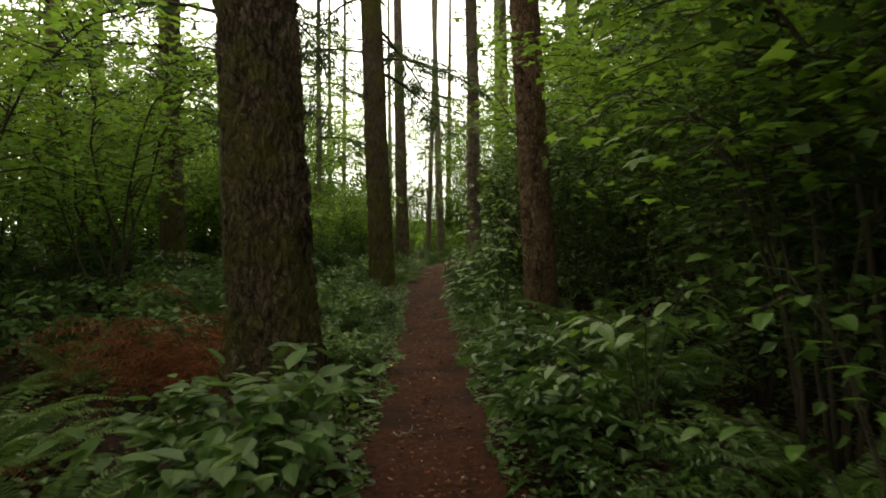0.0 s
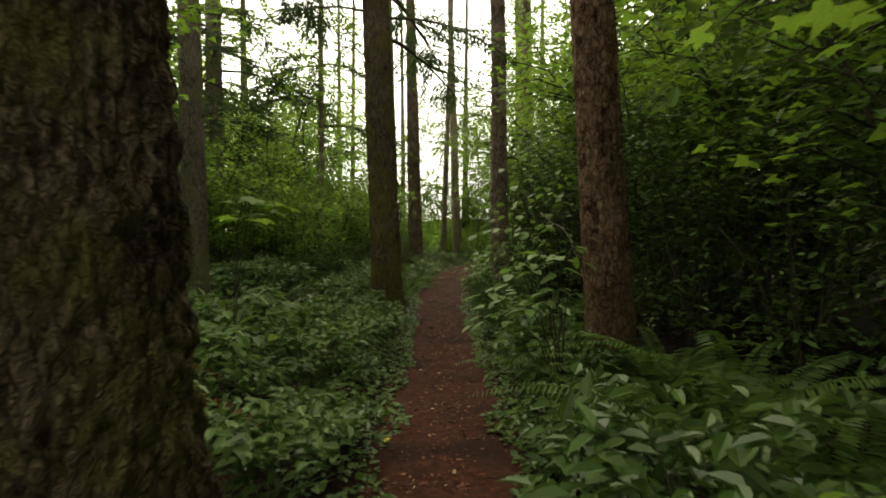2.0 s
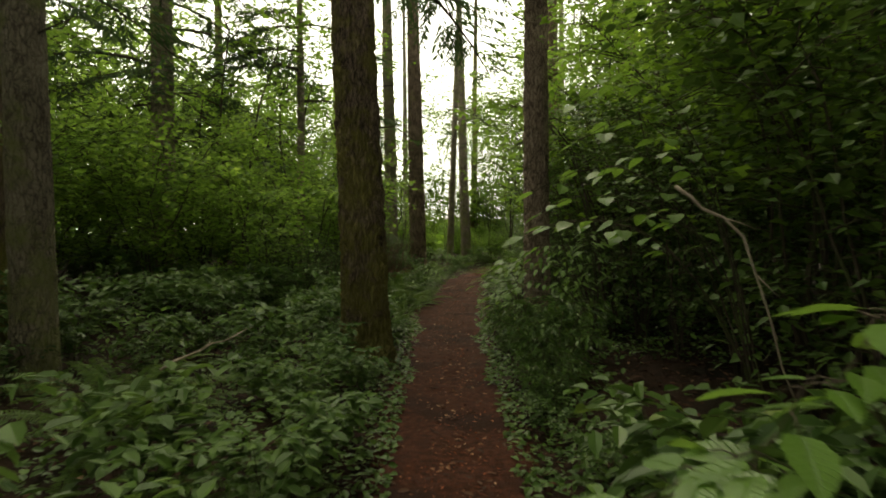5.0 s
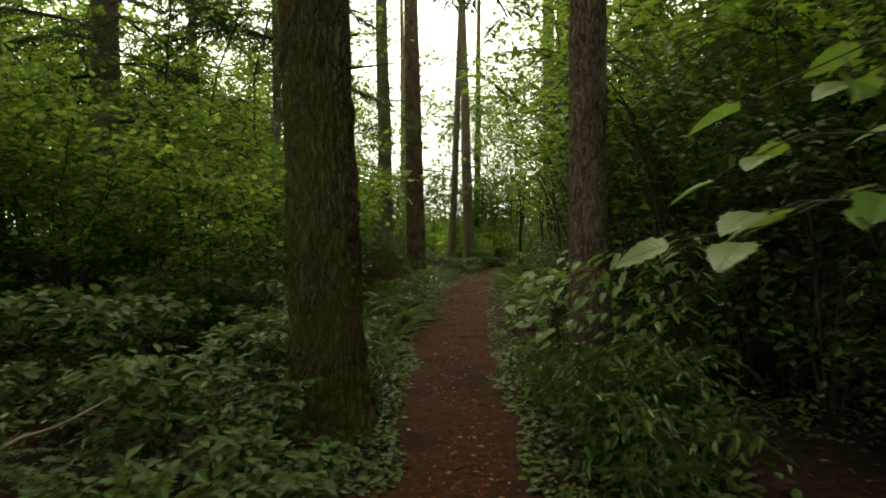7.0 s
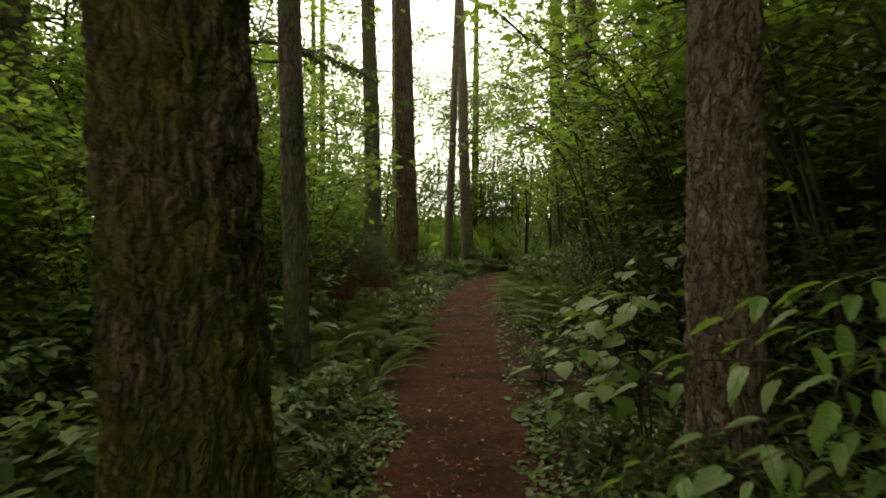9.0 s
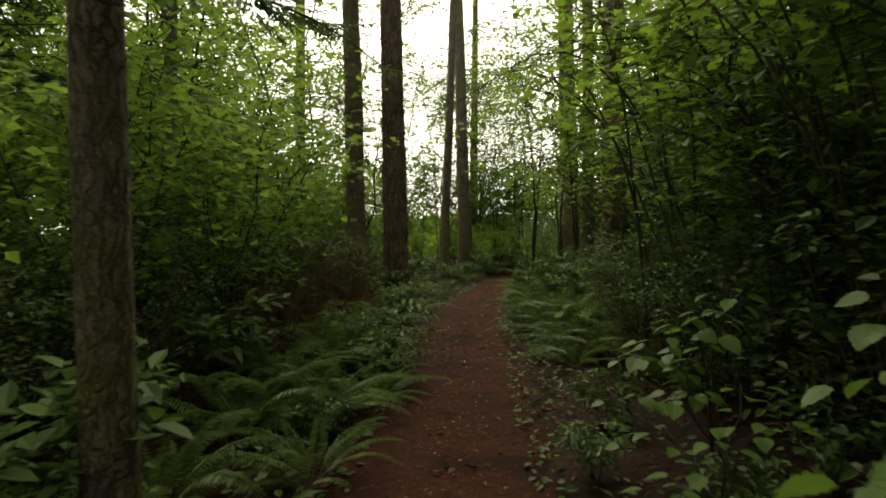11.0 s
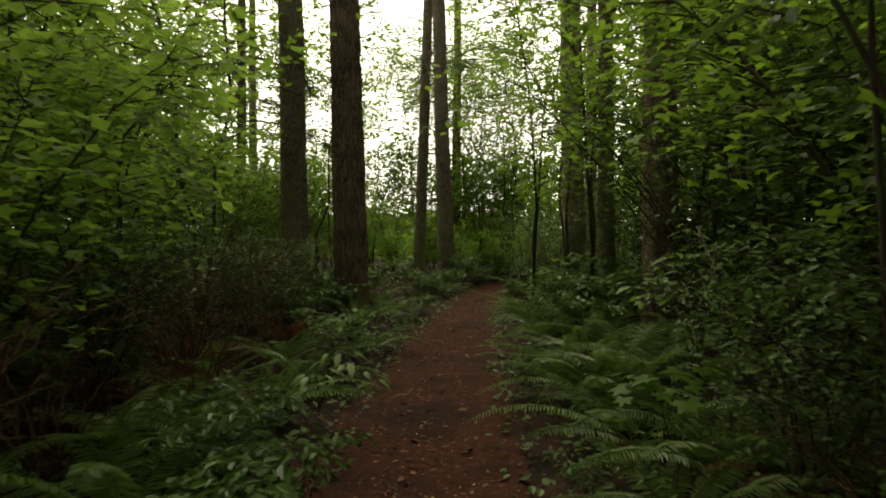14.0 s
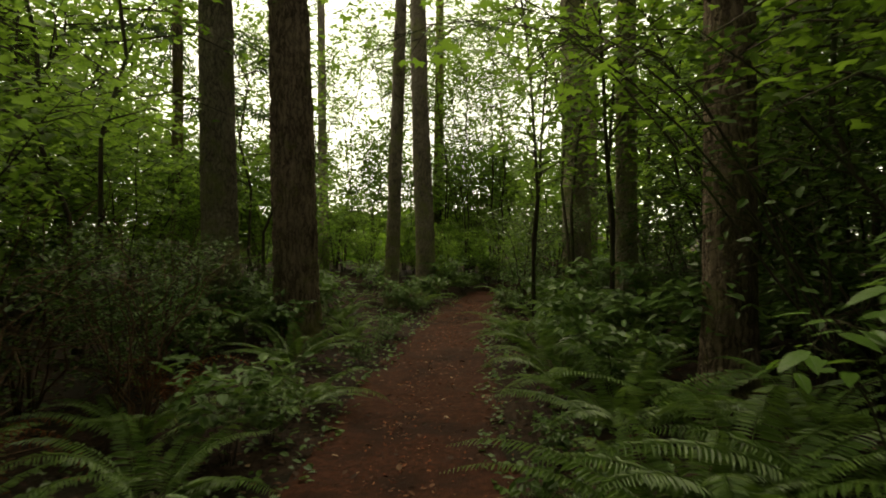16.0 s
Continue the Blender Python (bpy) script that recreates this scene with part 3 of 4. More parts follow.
def frond_mesh(seed, length, rise, arch, width, pairs=44, slack=0.0):
    """One fern frond along +x: a curved rib with two rows of narrow leaflets."""
    rng = np.random.default_rng(seed)
    n = 40
    u = np.linspace(0, 1, n)
    elev = radians(rise) - radians(arch) * u ** 1.3
    step = length / n
    P = np.stack([np.cumsum(np.cos(elev)) * step, 0.05 * length * np.sin(u * 2.5 + seed), np.cumsum(np.sin(elev)) * step], 1)
    rib = tube(P[::4], 0.0035 * (1 - 0.8 * u[::4]), 3)
    pos, fwd, up, size = [], [], [], []
    for v in np.linspace(0.12, 0.995, pairs):
        b = np.array([np.interp(v, u, P[:, k]) for k in range(3)])
        e = np.interp(v, u, elev)
        t = np.array([math.cos(e), 0, math.sin(e)])
        nor = np.array([-math.sin(e), 0, math.cos(e)])
        w = width * min(1.0, (v - 0.03) / 0.2) * (1 - v) ** 0.55 * 1.15 + 0.008
        for s in (-1, 1):
            pos.append(b)
            fwd.append(np.array([0, s, 0]) + t * 0.28 + nor * (-0.18 - slack * rng.uniform(0, 1)) + rng.normal(0, 0.07, 3))
            up.append(nor + rng.normal(0, 0.15, 3))
            size.append(w * rng.uniform(0.9, 1.08))
    V, F = leaves(oval(0.19, 0.25, 0.12), np.array(pos), np.array(fwd), np.array(up), np.array(size))
    a, b = joined([rib, (V, F)])
    return mesh_of("frond", a, b, False)


FRONDS = [frond_mesh(k, L, r, a, w) for k, (L, r, a, w) in enumerate(((0.95, 62, 75, 0.105), (1.1, 52, 70, 0.115), (0.8, 40, 55, 0.1), (1.0, 68, 95, 0.11), (0.7, 30, 45, 0.09)))]
DEAD_FRONDS = [frond_mesh(20 + k, L, r, a, w, 24, 0.9) for k, (L, r, a, w) in enumerate(((1.45, 88, 150, 0.1), (1.3, 84, 140, 0.1), (1.1, 78, 150, 0.09), (1.5, 89, 165, 0.1)))]


def make_fern(seed, count, meshes=None, mat=None, name="sword_fern", label="arching green sword fern growing on the forest floor", low=False):
    def make():
        rng = np.random.default_rng(seed)
        root = thing(name, label, "fern", "ferns along the path")
        for i in range(count):
            me = (meshes or FRONDS)[int(rng.integers(len(meshes or FRONDS)))]
            f = link_mesh("frond", me, mat or M_FERN, root)
            s = rng.uniform(0.75, 1.12)
            a = 360 * i / count + rng.uniform(-14, 14)
            f.matrix_basis = pose(0.03 * math.cos(radians(a)), 0.03 * math.sin(radians(a)), 0, rng.uniform(-12, 12), rng.uniform(-6, 16), a) @ Matrix.Scale(s, 4)
        return root
    return make


def arched(base, way, reach, height, n=8, bend=1.6):
    u = np.linspace(0, 1, n)
    way = np.asarray(way, float)
    return np.array(base) + np.outer(u ** 1.25 * reach, way) + np.outer(height * (1 - (1 - u) ** bend), (0, 0, 1))


def make_bush(seed, name, label, category, group, mat, shape, height, reach, stems, branches, per, leaf, stem_r=0.008, branch_len=0.35, low=0.2, flat=0.35, droop=0.15, wood=None, spread_leaf=0.5, arch=1.6, leaf_name="foliage", twigs=True):
    """Arching stems, each with side branches that carry leaves in flat layers."""
    def make():
        rng = np.random.default_rng(seed)
        root = thing(name, label, category, group)
        blades = []
        for s in range(stems):
            a = 6.283 * s / stems + rng.uniform(-0.5, 0.5)
            w = np.array([math.cos(a), math.sin(a), 0])
            H, R = height * rng.uniform(0.7, 1.0), reach * rng.uniform(0.5, 1.0)
            P = arched(w * 0.04, w, R, H, 9, arch)
            P[1:-1] += rng.normal(0, 0.012 * height, (7, 3))
            u = np.linspace(0, 1, 9)
            tubes = [tube(P, stem_r * (1.05 - 0.85 * u), 5)]
            pos, fwd, size = [], [], []
            for b in range(branches):
                v = low + (1 - low) * (b + rng.uniform(0.2, 1)) / branches
                o = np.array([np.interp(v, u, P[:, k]) for k in range(3)])
                d = unit(w * rng.uniform(0.1, 1.0) + np.array([rng.normal(0, 0.8), rng.normal(0, 0.8), rng.uniform(-0.05, 0.4)]))
                L = branch_len * rng.uniform(0.6, 1.2)
                e = o + d * L
                mid = (o + e) / 2 + (0, 0, 0.08 * L)
                e = e - (0, 0, droop * L)
                if twigs:
                    tubes.append(tube(np.array([o, mid, e]), (stem_r * 0.45, stem_r * 0.3, stem_r * 0.12), 3))
                t = (np.arange(per) + rng.uniform(0.2, 0.8, per)) / per
                q = np.where(t[:, None] < 0.5, o + (mid - o) * 2 * t[:, None], mid + (e - mid) * (2 * t[:, None] - 1))
                sgn = np.where(np.arange(per) % 2 == 0, 1.0, -1.0)
                lat = np.array([-d[1], d[0], 0])
                q = q + rng.normal(0, 1, (per, 3)) * np.array([1, 1, 0.35]) * spread_leaf * leaf
                pos.append(q)
                fwd.append(d * 0.7 + lat * sgn[:, None] * 0.9 + rng.normal(0, 0.3, (per, 3)) - np.array([0, 0, droop * 1.2]))
                size.append(leaf * rng.uniform(0.6, 1.15, per))
            pos, fwd, size = np.concatenate(pos), np.concatenate(fwd), np.concatenate(size)
            up = np.stack([rng.normal(0, flat, len(pos)), rng.normal(0, flat, len(pos)), np.ones(len(pos))], 1)
            V, F = leaves(shape, pos, fwd, up, size)
            x, y = joined(tubes)
            link_mesh("stem", mesh_of("stem", x, y), wood or M_TWIG, root)
            blades.append((V, F))
        x, y = joined(blades)
        tagged(link_mesh(leaf_name, mesh_of(leaf_name, x, y, False), mat, root), kind="stuff")
        return root
    return make


FERN = [Kind(make_fern(k, c)) for k, c in ((1, 15), (2, 18), (3, 12))]
DEAD_FERN = Kind(make_fern(9, 17, DEAD_FRONDS, M_FERN_DEAD, "dead_fern", "withered rust-brown dead fern beside the thick trunk"))
SALAL = [Kind(make_bush(k, "low_shrub", "low evergreen shrub with glossy oval leaves", "shrub", "low shrubs", M_SALAL, oval(0.5, 0.25, 0.2), 0.58, 0.37, 6, 9, 6, 0.105, 0.005, 0.14, twigs=False)) for k in (41, 42, 43)]
HERB = [Kind(make_bush(k, "leafy_herb", "leafy green forest herb with soft toothed leaves", "plant", "forest herbs", M_HERB, oval(0.58, 0.15, 0.2), 0.88, 0.4, 7, 8, 5, 0.14, 0.004, 0.16, 0.3, 0.22, 0.1, twigs=False)) for k in (51, 52, 53)]
LAUREL = [Kind(make_bush(k, "laurel_bush", "glossy laurel bush with long drooping leaves", "shrub", "laurel bushes", M_SALAL, oval(0.34, 0.25, 0.3), 1.15, 0.75, 10, 11, 9, 0.13, 0.009, 0.3, 0.15, 0.4, 0.3)) for k in (61, 62)]
MAPLE_BUSH = [Kind(make_bush(k, "vine_maple", "arching vine maple with layered light green leaves", "tree", "understory maples", M_MAPLE, MAPLE, 4.6, 2.3, 6, 22, 20, 0.125, 0.024, 0.95, 0.3, 0.3, 0.1, None, 1.5)) for k in (71, 72)]
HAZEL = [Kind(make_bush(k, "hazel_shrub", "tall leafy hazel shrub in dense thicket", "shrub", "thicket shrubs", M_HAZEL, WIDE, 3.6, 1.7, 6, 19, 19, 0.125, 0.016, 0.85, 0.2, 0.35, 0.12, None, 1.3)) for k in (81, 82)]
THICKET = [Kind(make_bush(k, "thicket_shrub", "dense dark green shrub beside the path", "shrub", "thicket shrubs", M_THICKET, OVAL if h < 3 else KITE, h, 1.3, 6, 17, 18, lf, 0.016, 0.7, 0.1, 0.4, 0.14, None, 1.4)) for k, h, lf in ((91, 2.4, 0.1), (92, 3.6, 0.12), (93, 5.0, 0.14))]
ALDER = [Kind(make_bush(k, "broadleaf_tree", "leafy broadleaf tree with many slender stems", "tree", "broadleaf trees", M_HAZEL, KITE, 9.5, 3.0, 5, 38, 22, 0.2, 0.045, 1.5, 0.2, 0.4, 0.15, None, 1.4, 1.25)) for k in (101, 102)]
AIRY = [Kind(make_bush(k, "slender_tree", "slender tree with thin airy foliage against the sky", "tree", "broadleaf trees", M_MAPLE, MAPLE, 12.5, 2.4, 2, 40, 20, 0.17, 0.035, 1.6, 0.25, 0.35, 0.15, None, 1.6, 1.1)) for k in (111, 112)]

rng = np.random.default_rng(77)


def beside(y, d):
    """A point d metres to the right (minus: left) of the path's middle."""
    return float(path_x(y)) + d, y


FERN_SPOTS = ((-2.9, 8.2, 1.0), (-3.2, 5.4, 1.0), (-3.6, 9.7, 1.0), (1.5, 6.15, 1.4), (1.65, 5.3, 1.2), (1.35, 7.25, 1.2), (1.15, 7.3, 1.15), (1.55, 7.5, 1.3), (-1.25, 7.6, 0.7), (-1.9, 8.8, 0.8), (-2.4, 10.2, 0.9), (-1.15, 9.4, 0.6), (-2.9, 11.2, 0.9), (-1.7, 11.4, 0.8), (1.75, 6.6, 1.6), (-1.75, 2.7, 0.9), (-2.4, 3.3, 0.9), (-1.15, 2.2, 0.7), (-1.95, 21.2, 1.0), (-1.9, 18.1, 1.0),
              (-1.25, 20.0, 0.8), (-2.2, 22.6, 1.0), (-1.5, 23.2, 0.95), (-2.0, 24.2, 0.9), (-1.15, 25.2, 0.8), (-1.9, 16.9, 0.8), (-1.25, 17.4, 0.75), (1.0, 21.6, 1.1), (0.95, 22.5, 1.0), (1.3, 22.75, 1.3),
              (1.9, 22.9, 1.25), (1.25, 24.3, 1.15), (1.05, 25.5, 1.0), (1.8, 24.6, 1.1), (1.2, 26.8, 1.0), (1.7, 27.6, 1.0), (0.85, 20.4, 0.8), (-1.5, 26.6, 0.9), (-1.1, 28.2, 0.8), (-1.3, 16.3, 0.55),
              (1.2, 28.6, 0.9), (-1.7, 1.9, 0.7), (-2.3, 2.3, 0.85), (-2.7, 3.5, 0.9), (-1.45, 18.9, 0.9), (1.9, 3.2, 1.0), (-1.5, 30.2, 0.9), (1.9, 25.9, 1.0), (2.2, 27.0, 1.0), (1.7, 29.6, 0.9), (2.1, 30.6, 0.9), (2.7, 28.3, 1.0), (1.4, 1.9, 0.8), (1.35, 21.0, 1.0), (-1.6, 22.2, 0.9), (-2.4, 20.0, 0.9), (2.2, 23.8, 1.1))


def free(x, y, r=0.45):
    """No fern, trunk or dead fern at this spot."""
    return all(math.hypot(x - a, y - b) > r * c for a, b, c in FERN_SPOTS) and all(math.hypot(x - a, y - b) > r for a, b in ((-1.21, 4.37), (-1.33, 13.29), (1.19, 7.97))) and all(math.hypot(x - a, y - b) > 0.75 for a, b in ((-1.9, 4.4), (-2.2, 4.9), (-1.7, 3.7)))


# hedge of low shrubs and herbs along both edges
for y in np.arange(0.6, 33, 0.6):
    for side in (-1, 1):
        d = side * (half_width(y) + 0.3 + rng.uniform(0, 0.2))
        k = rng.uniform(0, 1)
        kind = SALAL if (side > 0 and y < 16) or k < 0.4 else HERB
        x, yy = beside(y + rng.uniform(-0.2, 0.2), d)
        if (y > 16.5 and k > 0.3) or (y > 10 and side < 0 and k > 0.75) or not free(x, yy, 0.5):
            continue
        kind[int(rng.integers(3))].put(x, yy, rng.uniform(0, 360), rng.uniform(0.42, 0.7))
# rows farther from the path
for y in np.arange(0.4, 34, 0.72):
    for side, dd, kinds in ((-1, 1.15, HERB), (-1, 1.8, HERB), (-1, 2.6, HERB), (-1, 3.5, HERB), (-1, 4.6, HERB), (1, 1.15, SALAL), (1, 1.8, SALAL)):
        k = rng.uniform()
        x, yy = beside(y + rng.uniform(-0.4, 0.4), side * (dd + rng.uniform(-0.25, 0.3)))
        if (side < 0 and yy < 3.3 and x < -1.0) or (side > 0 and yy < 4.4 and dd > 1.5):
            continue
        if (y > 16.5 and (k < 0.75 if side > 0 else k < 0.55)) or (side > 0 and 9.0 < y < 14 and (x > 1.05 or y < 12.2)) or not free(x, yy, 0.75 if y > 16 else 0.5):
            continue
        kind = kinds if rng.uniform() < 0.75 else SALAL
        kind[int(rng.integers(3))].put(x, yy, rng.uniform(0, 360), rng.uniform(0.7, 1.05) * (0.75 if abs(dd) < 1.5 else 1.0))

# ferns where they show
for i, (x, y, s) in enumerate(FERN_SPOTS):
    FERN[i % 3].put(x, y, i * 67, s)
for i, (x, y, s) in enumerate(((-1.78, 4.75, 1.25), (-2.05, 4.95, 1.25), (-1.9, 4.55, 0.95), (-2.3, 4.8, 1.0))):
    DEAD_FERN.put(x, y, i * 110, s)

for i, (x, y, s) in enumerate(((1.05, 22.4, 1.1), (-1.7, 20.3, 1.15), (-1.95, 18.7, 1.15), (-1.7, 21.5, 0.9), (-1.45, 18.4, 0.85), (1.45, 19.4, 0.95), (1.75, 20.6, 1.0), (-1.1, 19.3, 0.7))):
    FERN[i % 3].put(x, y, i * 71 + 20, s)

# taller leafy shrubs close by the path
for x, y, s in ((0.85, 7.85, 0.9), (1.02, 7.55, 0.95), (0.75, 4.5, 1.25), (0.95, 5.0, 1.35), (0.72, 8.3, 1.3), (0.8, 9.0, 1.2), (0.95, 8.6, 1.5), (0.7, 3.8, 1.1), (0.62, 7.9, 1.0), (0.62, 5.4, 0.9), (0.5, 6.4, 0.7)):
    SALAL[int(rng.integers(3))].put(x, y, rng.uniform(0, 360), s)
for i in range(26):
    x, y = beside(rng.uniform(24.5, 34), rng.uniform(1.5, 4.2))
    (SALAL if i % 2 else HERB)[int(rng.integers(3))].put(x, y, rng.uniform(0, 360), rng.uniform(0.8, 1.3))
# rough growth farther in under the trees
for i in range(95):
    x, y = -rng.uniform(5.2, 12.5), rng.uniform(1.5, 33)
    (HERB if i % 3 else SALAL)[int(rng.integers(3))].put(x, y, rng.uniform(0, 360), rng.uniform(1.1, 1.7))
for x, y, s in ((-2.3, 21.9, 0.6), (-2.6, 23.2, 0.7), (-2.1, 25.0, 0.6), (-2.7, 19.6, 0.6), (1.5, 20.5, 0.55), (-2.3, 2.9, 0.5), (-1.7, 2.2, 0.45)):
    DEAD_FERN.put(x, y, rng.uniform(0, 360), s)
# laurels
for i, (x, y, s) in enumerate(((2.6, 15.0, 1.0), (2.7, 17.0, 1.0), (0.62, 11.95, 0.68), (0.7, 12.7, 0.62), (0.55, 12.5, 0.6), (0.45, 11.2, 0.42), (0.62, 13.5, 0.55))):
    LAUREL[i % 2].put(x, y, i * 83, s)

# thickets: a dark wall on one side, hazel tinted sky-lit on the other
for y in np.arange(-1.5, 31, 1.55):
    for dd, kk in ((2.75, 0), (3.6, 1), (4.9, 2)):
        x, yy = beside(y + rng.uniform(-0.4, 0.4), dd + rng.uniform(-0.3, 0.4))
        if 9.0 < yy < 12.0 and dd < 3:
            continue
        if yy > 18:
            x += 0.6
        THICKET[kk].put(x, yy, rng.uniform(0, 360), rng.uniform(0.8, 1.1))
for x, y, s, k in ((2.2, 0.6, 1.0, 1), (2.15, 2.0, 0.95, 1), (2.2, 3.4, 1.0, 1), (2.4, 4.7, 0.9, 1), (2.1, 9.7, 0.9, 1), (2.3, 10.9, 1.0, 1), (2.2, 8.7, 0.8, 1), (2.1, 13.0, 0.8, 1), (1.9, 17.5, 0.7, 0), (2.1, 18.6, 0.9, 1), (2.3, 20.2, 0.9, 1),
        (1.7, 15.2, 0.6, 0), (2.0, 14.2, 0.9, 1), (2.1, 16.2, 0.9, 1)):
    THICKET[k].put(x, y, rng.uniform(0, 360), s)
for x, y, s in ((1.65, 21.0, 0.55), (2.6, 19.6, 0.9), (2.7, 18.2, 0.9), (1.6, 18.5, 0.5), (1.75, 19.5, 0.55), (1.5, 20.4, 0.5), (1.95, 18.9, 0.6), (2.0, 20.3, 0.6)):
    THICKET[0].put(x, y, rng.uniform(0, 360), s)
for x, y, s in ((1.5, 17.0, 0.8), (-1.25, 20.1, 0.9), (-1.0, 20.7, 0.75), (-1.5, 20.9, 0.9), (-0.95, 19.9, 0.6)):
    SALAL[int(rng.integers(3))].put(x, y, rng.uniform(0, 360), s)
# the last four, beside and behind the start, are added mainly to darken it
for x, y, s in ((2.4, 3.0, 1.0), (2.9, 5.8, 1.1), (3.2, 9.2, 1.1), (3.2, 13.5, 1.0), (3.4, 17.5, 1.0), (3.9, 23.5, 1.0), (3.4, 27.5, 0.9), (2.7, 11.0, 1.0), (-4.6, 8.8, 1.0), (-5.3, 6.4, 1.05), (-5.9, 41.2, 0.9), (2.5, 20.6, 1.0), (2.4, 18.3, 1.0), (2.5, 15.8, 0.95), (-3.6, 1.6, 0.9), (-3.0, -1.2, 0.9), (2.3, 0.2, 1.0), (1.9, -1.8, 1.0)):
    MAPLE_BUSH[int(rng.integers(2))].put(x, y, rng.uniform(0, 360), s)
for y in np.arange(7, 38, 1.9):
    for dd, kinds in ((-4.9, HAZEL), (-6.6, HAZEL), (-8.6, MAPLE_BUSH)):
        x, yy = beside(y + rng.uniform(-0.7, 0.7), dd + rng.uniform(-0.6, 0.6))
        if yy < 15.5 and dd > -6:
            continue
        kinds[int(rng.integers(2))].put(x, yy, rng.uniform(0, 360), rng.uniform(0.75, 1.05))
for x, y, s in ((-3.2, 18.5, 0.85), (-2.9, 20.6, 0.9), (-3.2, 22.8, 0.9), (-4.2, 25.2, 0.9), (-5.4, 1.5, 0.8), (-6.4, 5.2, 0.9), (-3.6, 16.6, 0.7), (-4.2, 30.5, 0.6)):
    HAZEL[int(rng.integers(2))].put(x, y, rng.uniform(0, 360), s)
# the x 4.3-4.8 row and the unseen negative-y trees are added for shade
for x, y, s in ((-11.5, 12, 0.9), (-13, 17.5, 1.0), (-11, 23.5, 1.0), (-14.5, 27, 1.1), (-10.5, 31, 0.9), (-15, 34, 1.2), (-12, 40, 1.1), (-16, 21, 1.0), (-19, 29, 1.2), (-9, 3, 0.8), (-13, 6, 1.0),
        (7.2, 2, 0.8), (6.8, 7, 0.8), (7, 12, 0.8), (7, 18, 0.9), (7.5, 25, 0.9), (6.8, 31.5, 0.9), (8.5, 38, 1.1), (6.4, 42, 1.0), (10, 45, 1.2), (12, 33, 1.1), (11, 22, 1.0),
        (-8.6, 37, 0.8), (-18, 42, 1.2), (-8.4, 30.5, 0.85), (-6.6, 26.0, 0.75), (-7.6, 22.0, 0.8), (-6.4, 29.5, 0.85), (-7.3, 33, 0.9), (-9.8, 18.5, 0.9), (4.3, 1.5, 0.8), (4.5, 6.5, 0.8), (4.4, 11, 0.8), (4.5, 15.5, 0.8), (4.8, 20, 0.8), (-4, -6, 0.45), (3.5, -7, 0.45), (-9, -5, 0.7), (9, -5, 1.0), (-6, -11, 0.6), (6, -10, 0.6)):
    ALDER[int(rng.integers(2))].put(x, y, rng.uniform(0, 360), s)
for x, y, s in ((-3.2, 42, 0.9), (-1.4, 46, 1.0), (0.9, 47, 1.0), (-5.6, 45, 1.0), (1.6, 42.5, 0.85), (-2.0, 40.5, 0.7), (-7.4, 43, 1.0), (-4.4, 35.5, 0.7), (0.6, 39.5, 0.75), (2.1, 39, 0.9), (3.3, 42, 1.0), (1.7, 44.5, 1.0), (0.2, 42.2, 0.8), (-0.9, 43.2, 0.9), (2.7, 46, 1.0), (-3.9, 44.2, 0.9)):
    AIRY[int(rng.integers(2))].put(x, y, rng.uniform(0, 360), s)
for x, y, s in ((3.2, 36.0, 0.6), (-3.3, 35.4, 0.6), (1.0, 38.4, 0.65), (-1.0, 38.8, 0.6), (3.4, 24.8, 0.9), (2.3, 18.8, 0.7), (2.7, 23.0, 0.75), (1.5, 29.4, 0.8), (2.3, 28.2, 0.9), (2.5, 31.0, 0.9), (-3.9, 27.0, 0.9), (-3.0, 31.2, 0.8), (3.2, 26.4, 1.0), (-5.0, 24.0, 1.0), (3.3, 21.2, 0.85), (-4.6, 18.6, 0.8)):
    AIRY[int(rng.integers(2))].put(x, y, rng.uniform(0, 360), s)
for y in np.arange(16.5, 28.5, 0.95):
    x, yy = beside(y + rng.uniform(-0.3, 0.3), -2.55 + rng.uniform(-0.35, 0.25))
    THICKET[0].put(x, yy, rng.uniform(0, 360), rng.uniform(0.4, 0.6))
# brush at the end, beyond the bend, in the sky-lit hazel tint
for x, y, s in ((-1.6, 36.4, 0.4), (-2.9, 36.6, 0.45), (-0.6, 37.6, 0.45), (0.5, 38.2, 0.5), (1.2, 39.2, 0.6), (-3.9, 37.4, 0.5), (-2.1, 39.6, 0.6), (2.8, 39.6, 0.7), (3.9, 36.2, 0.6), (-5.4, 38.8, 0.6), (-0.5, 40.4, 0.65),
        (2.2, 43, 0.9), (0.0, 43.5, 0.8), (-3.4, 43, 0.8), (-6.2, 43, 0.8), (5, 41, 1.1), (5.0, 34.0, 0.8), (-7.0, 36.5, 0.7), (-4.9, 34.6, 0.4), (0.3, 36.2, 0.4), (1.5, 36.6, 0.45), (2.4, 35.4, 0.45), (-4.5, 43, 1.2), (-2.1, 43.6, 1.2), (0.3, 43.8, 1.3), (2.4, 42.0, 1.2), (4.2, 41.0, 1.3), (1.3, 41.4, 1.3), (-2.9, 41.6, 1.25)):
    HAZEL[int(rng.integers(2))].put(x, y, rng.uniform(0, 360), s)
for i, (x, y, s) in enumerate(((0.0, 33.4, 0.9), (0.35, 34.6, 1.0), (0.8, 35.5, 1.0), (1.3, 36.6, 1.1), (2.0, 37.6, 1.2), (1.9, 33.4, 0.9), (2.6, 34.6, 1.0), (-0.7, 31.6, 0.8), (1.4, 31.4, 0.9))):
    (HERB if i % 2 else SALAL)[i % 3].put(x, y, i * 50, s)
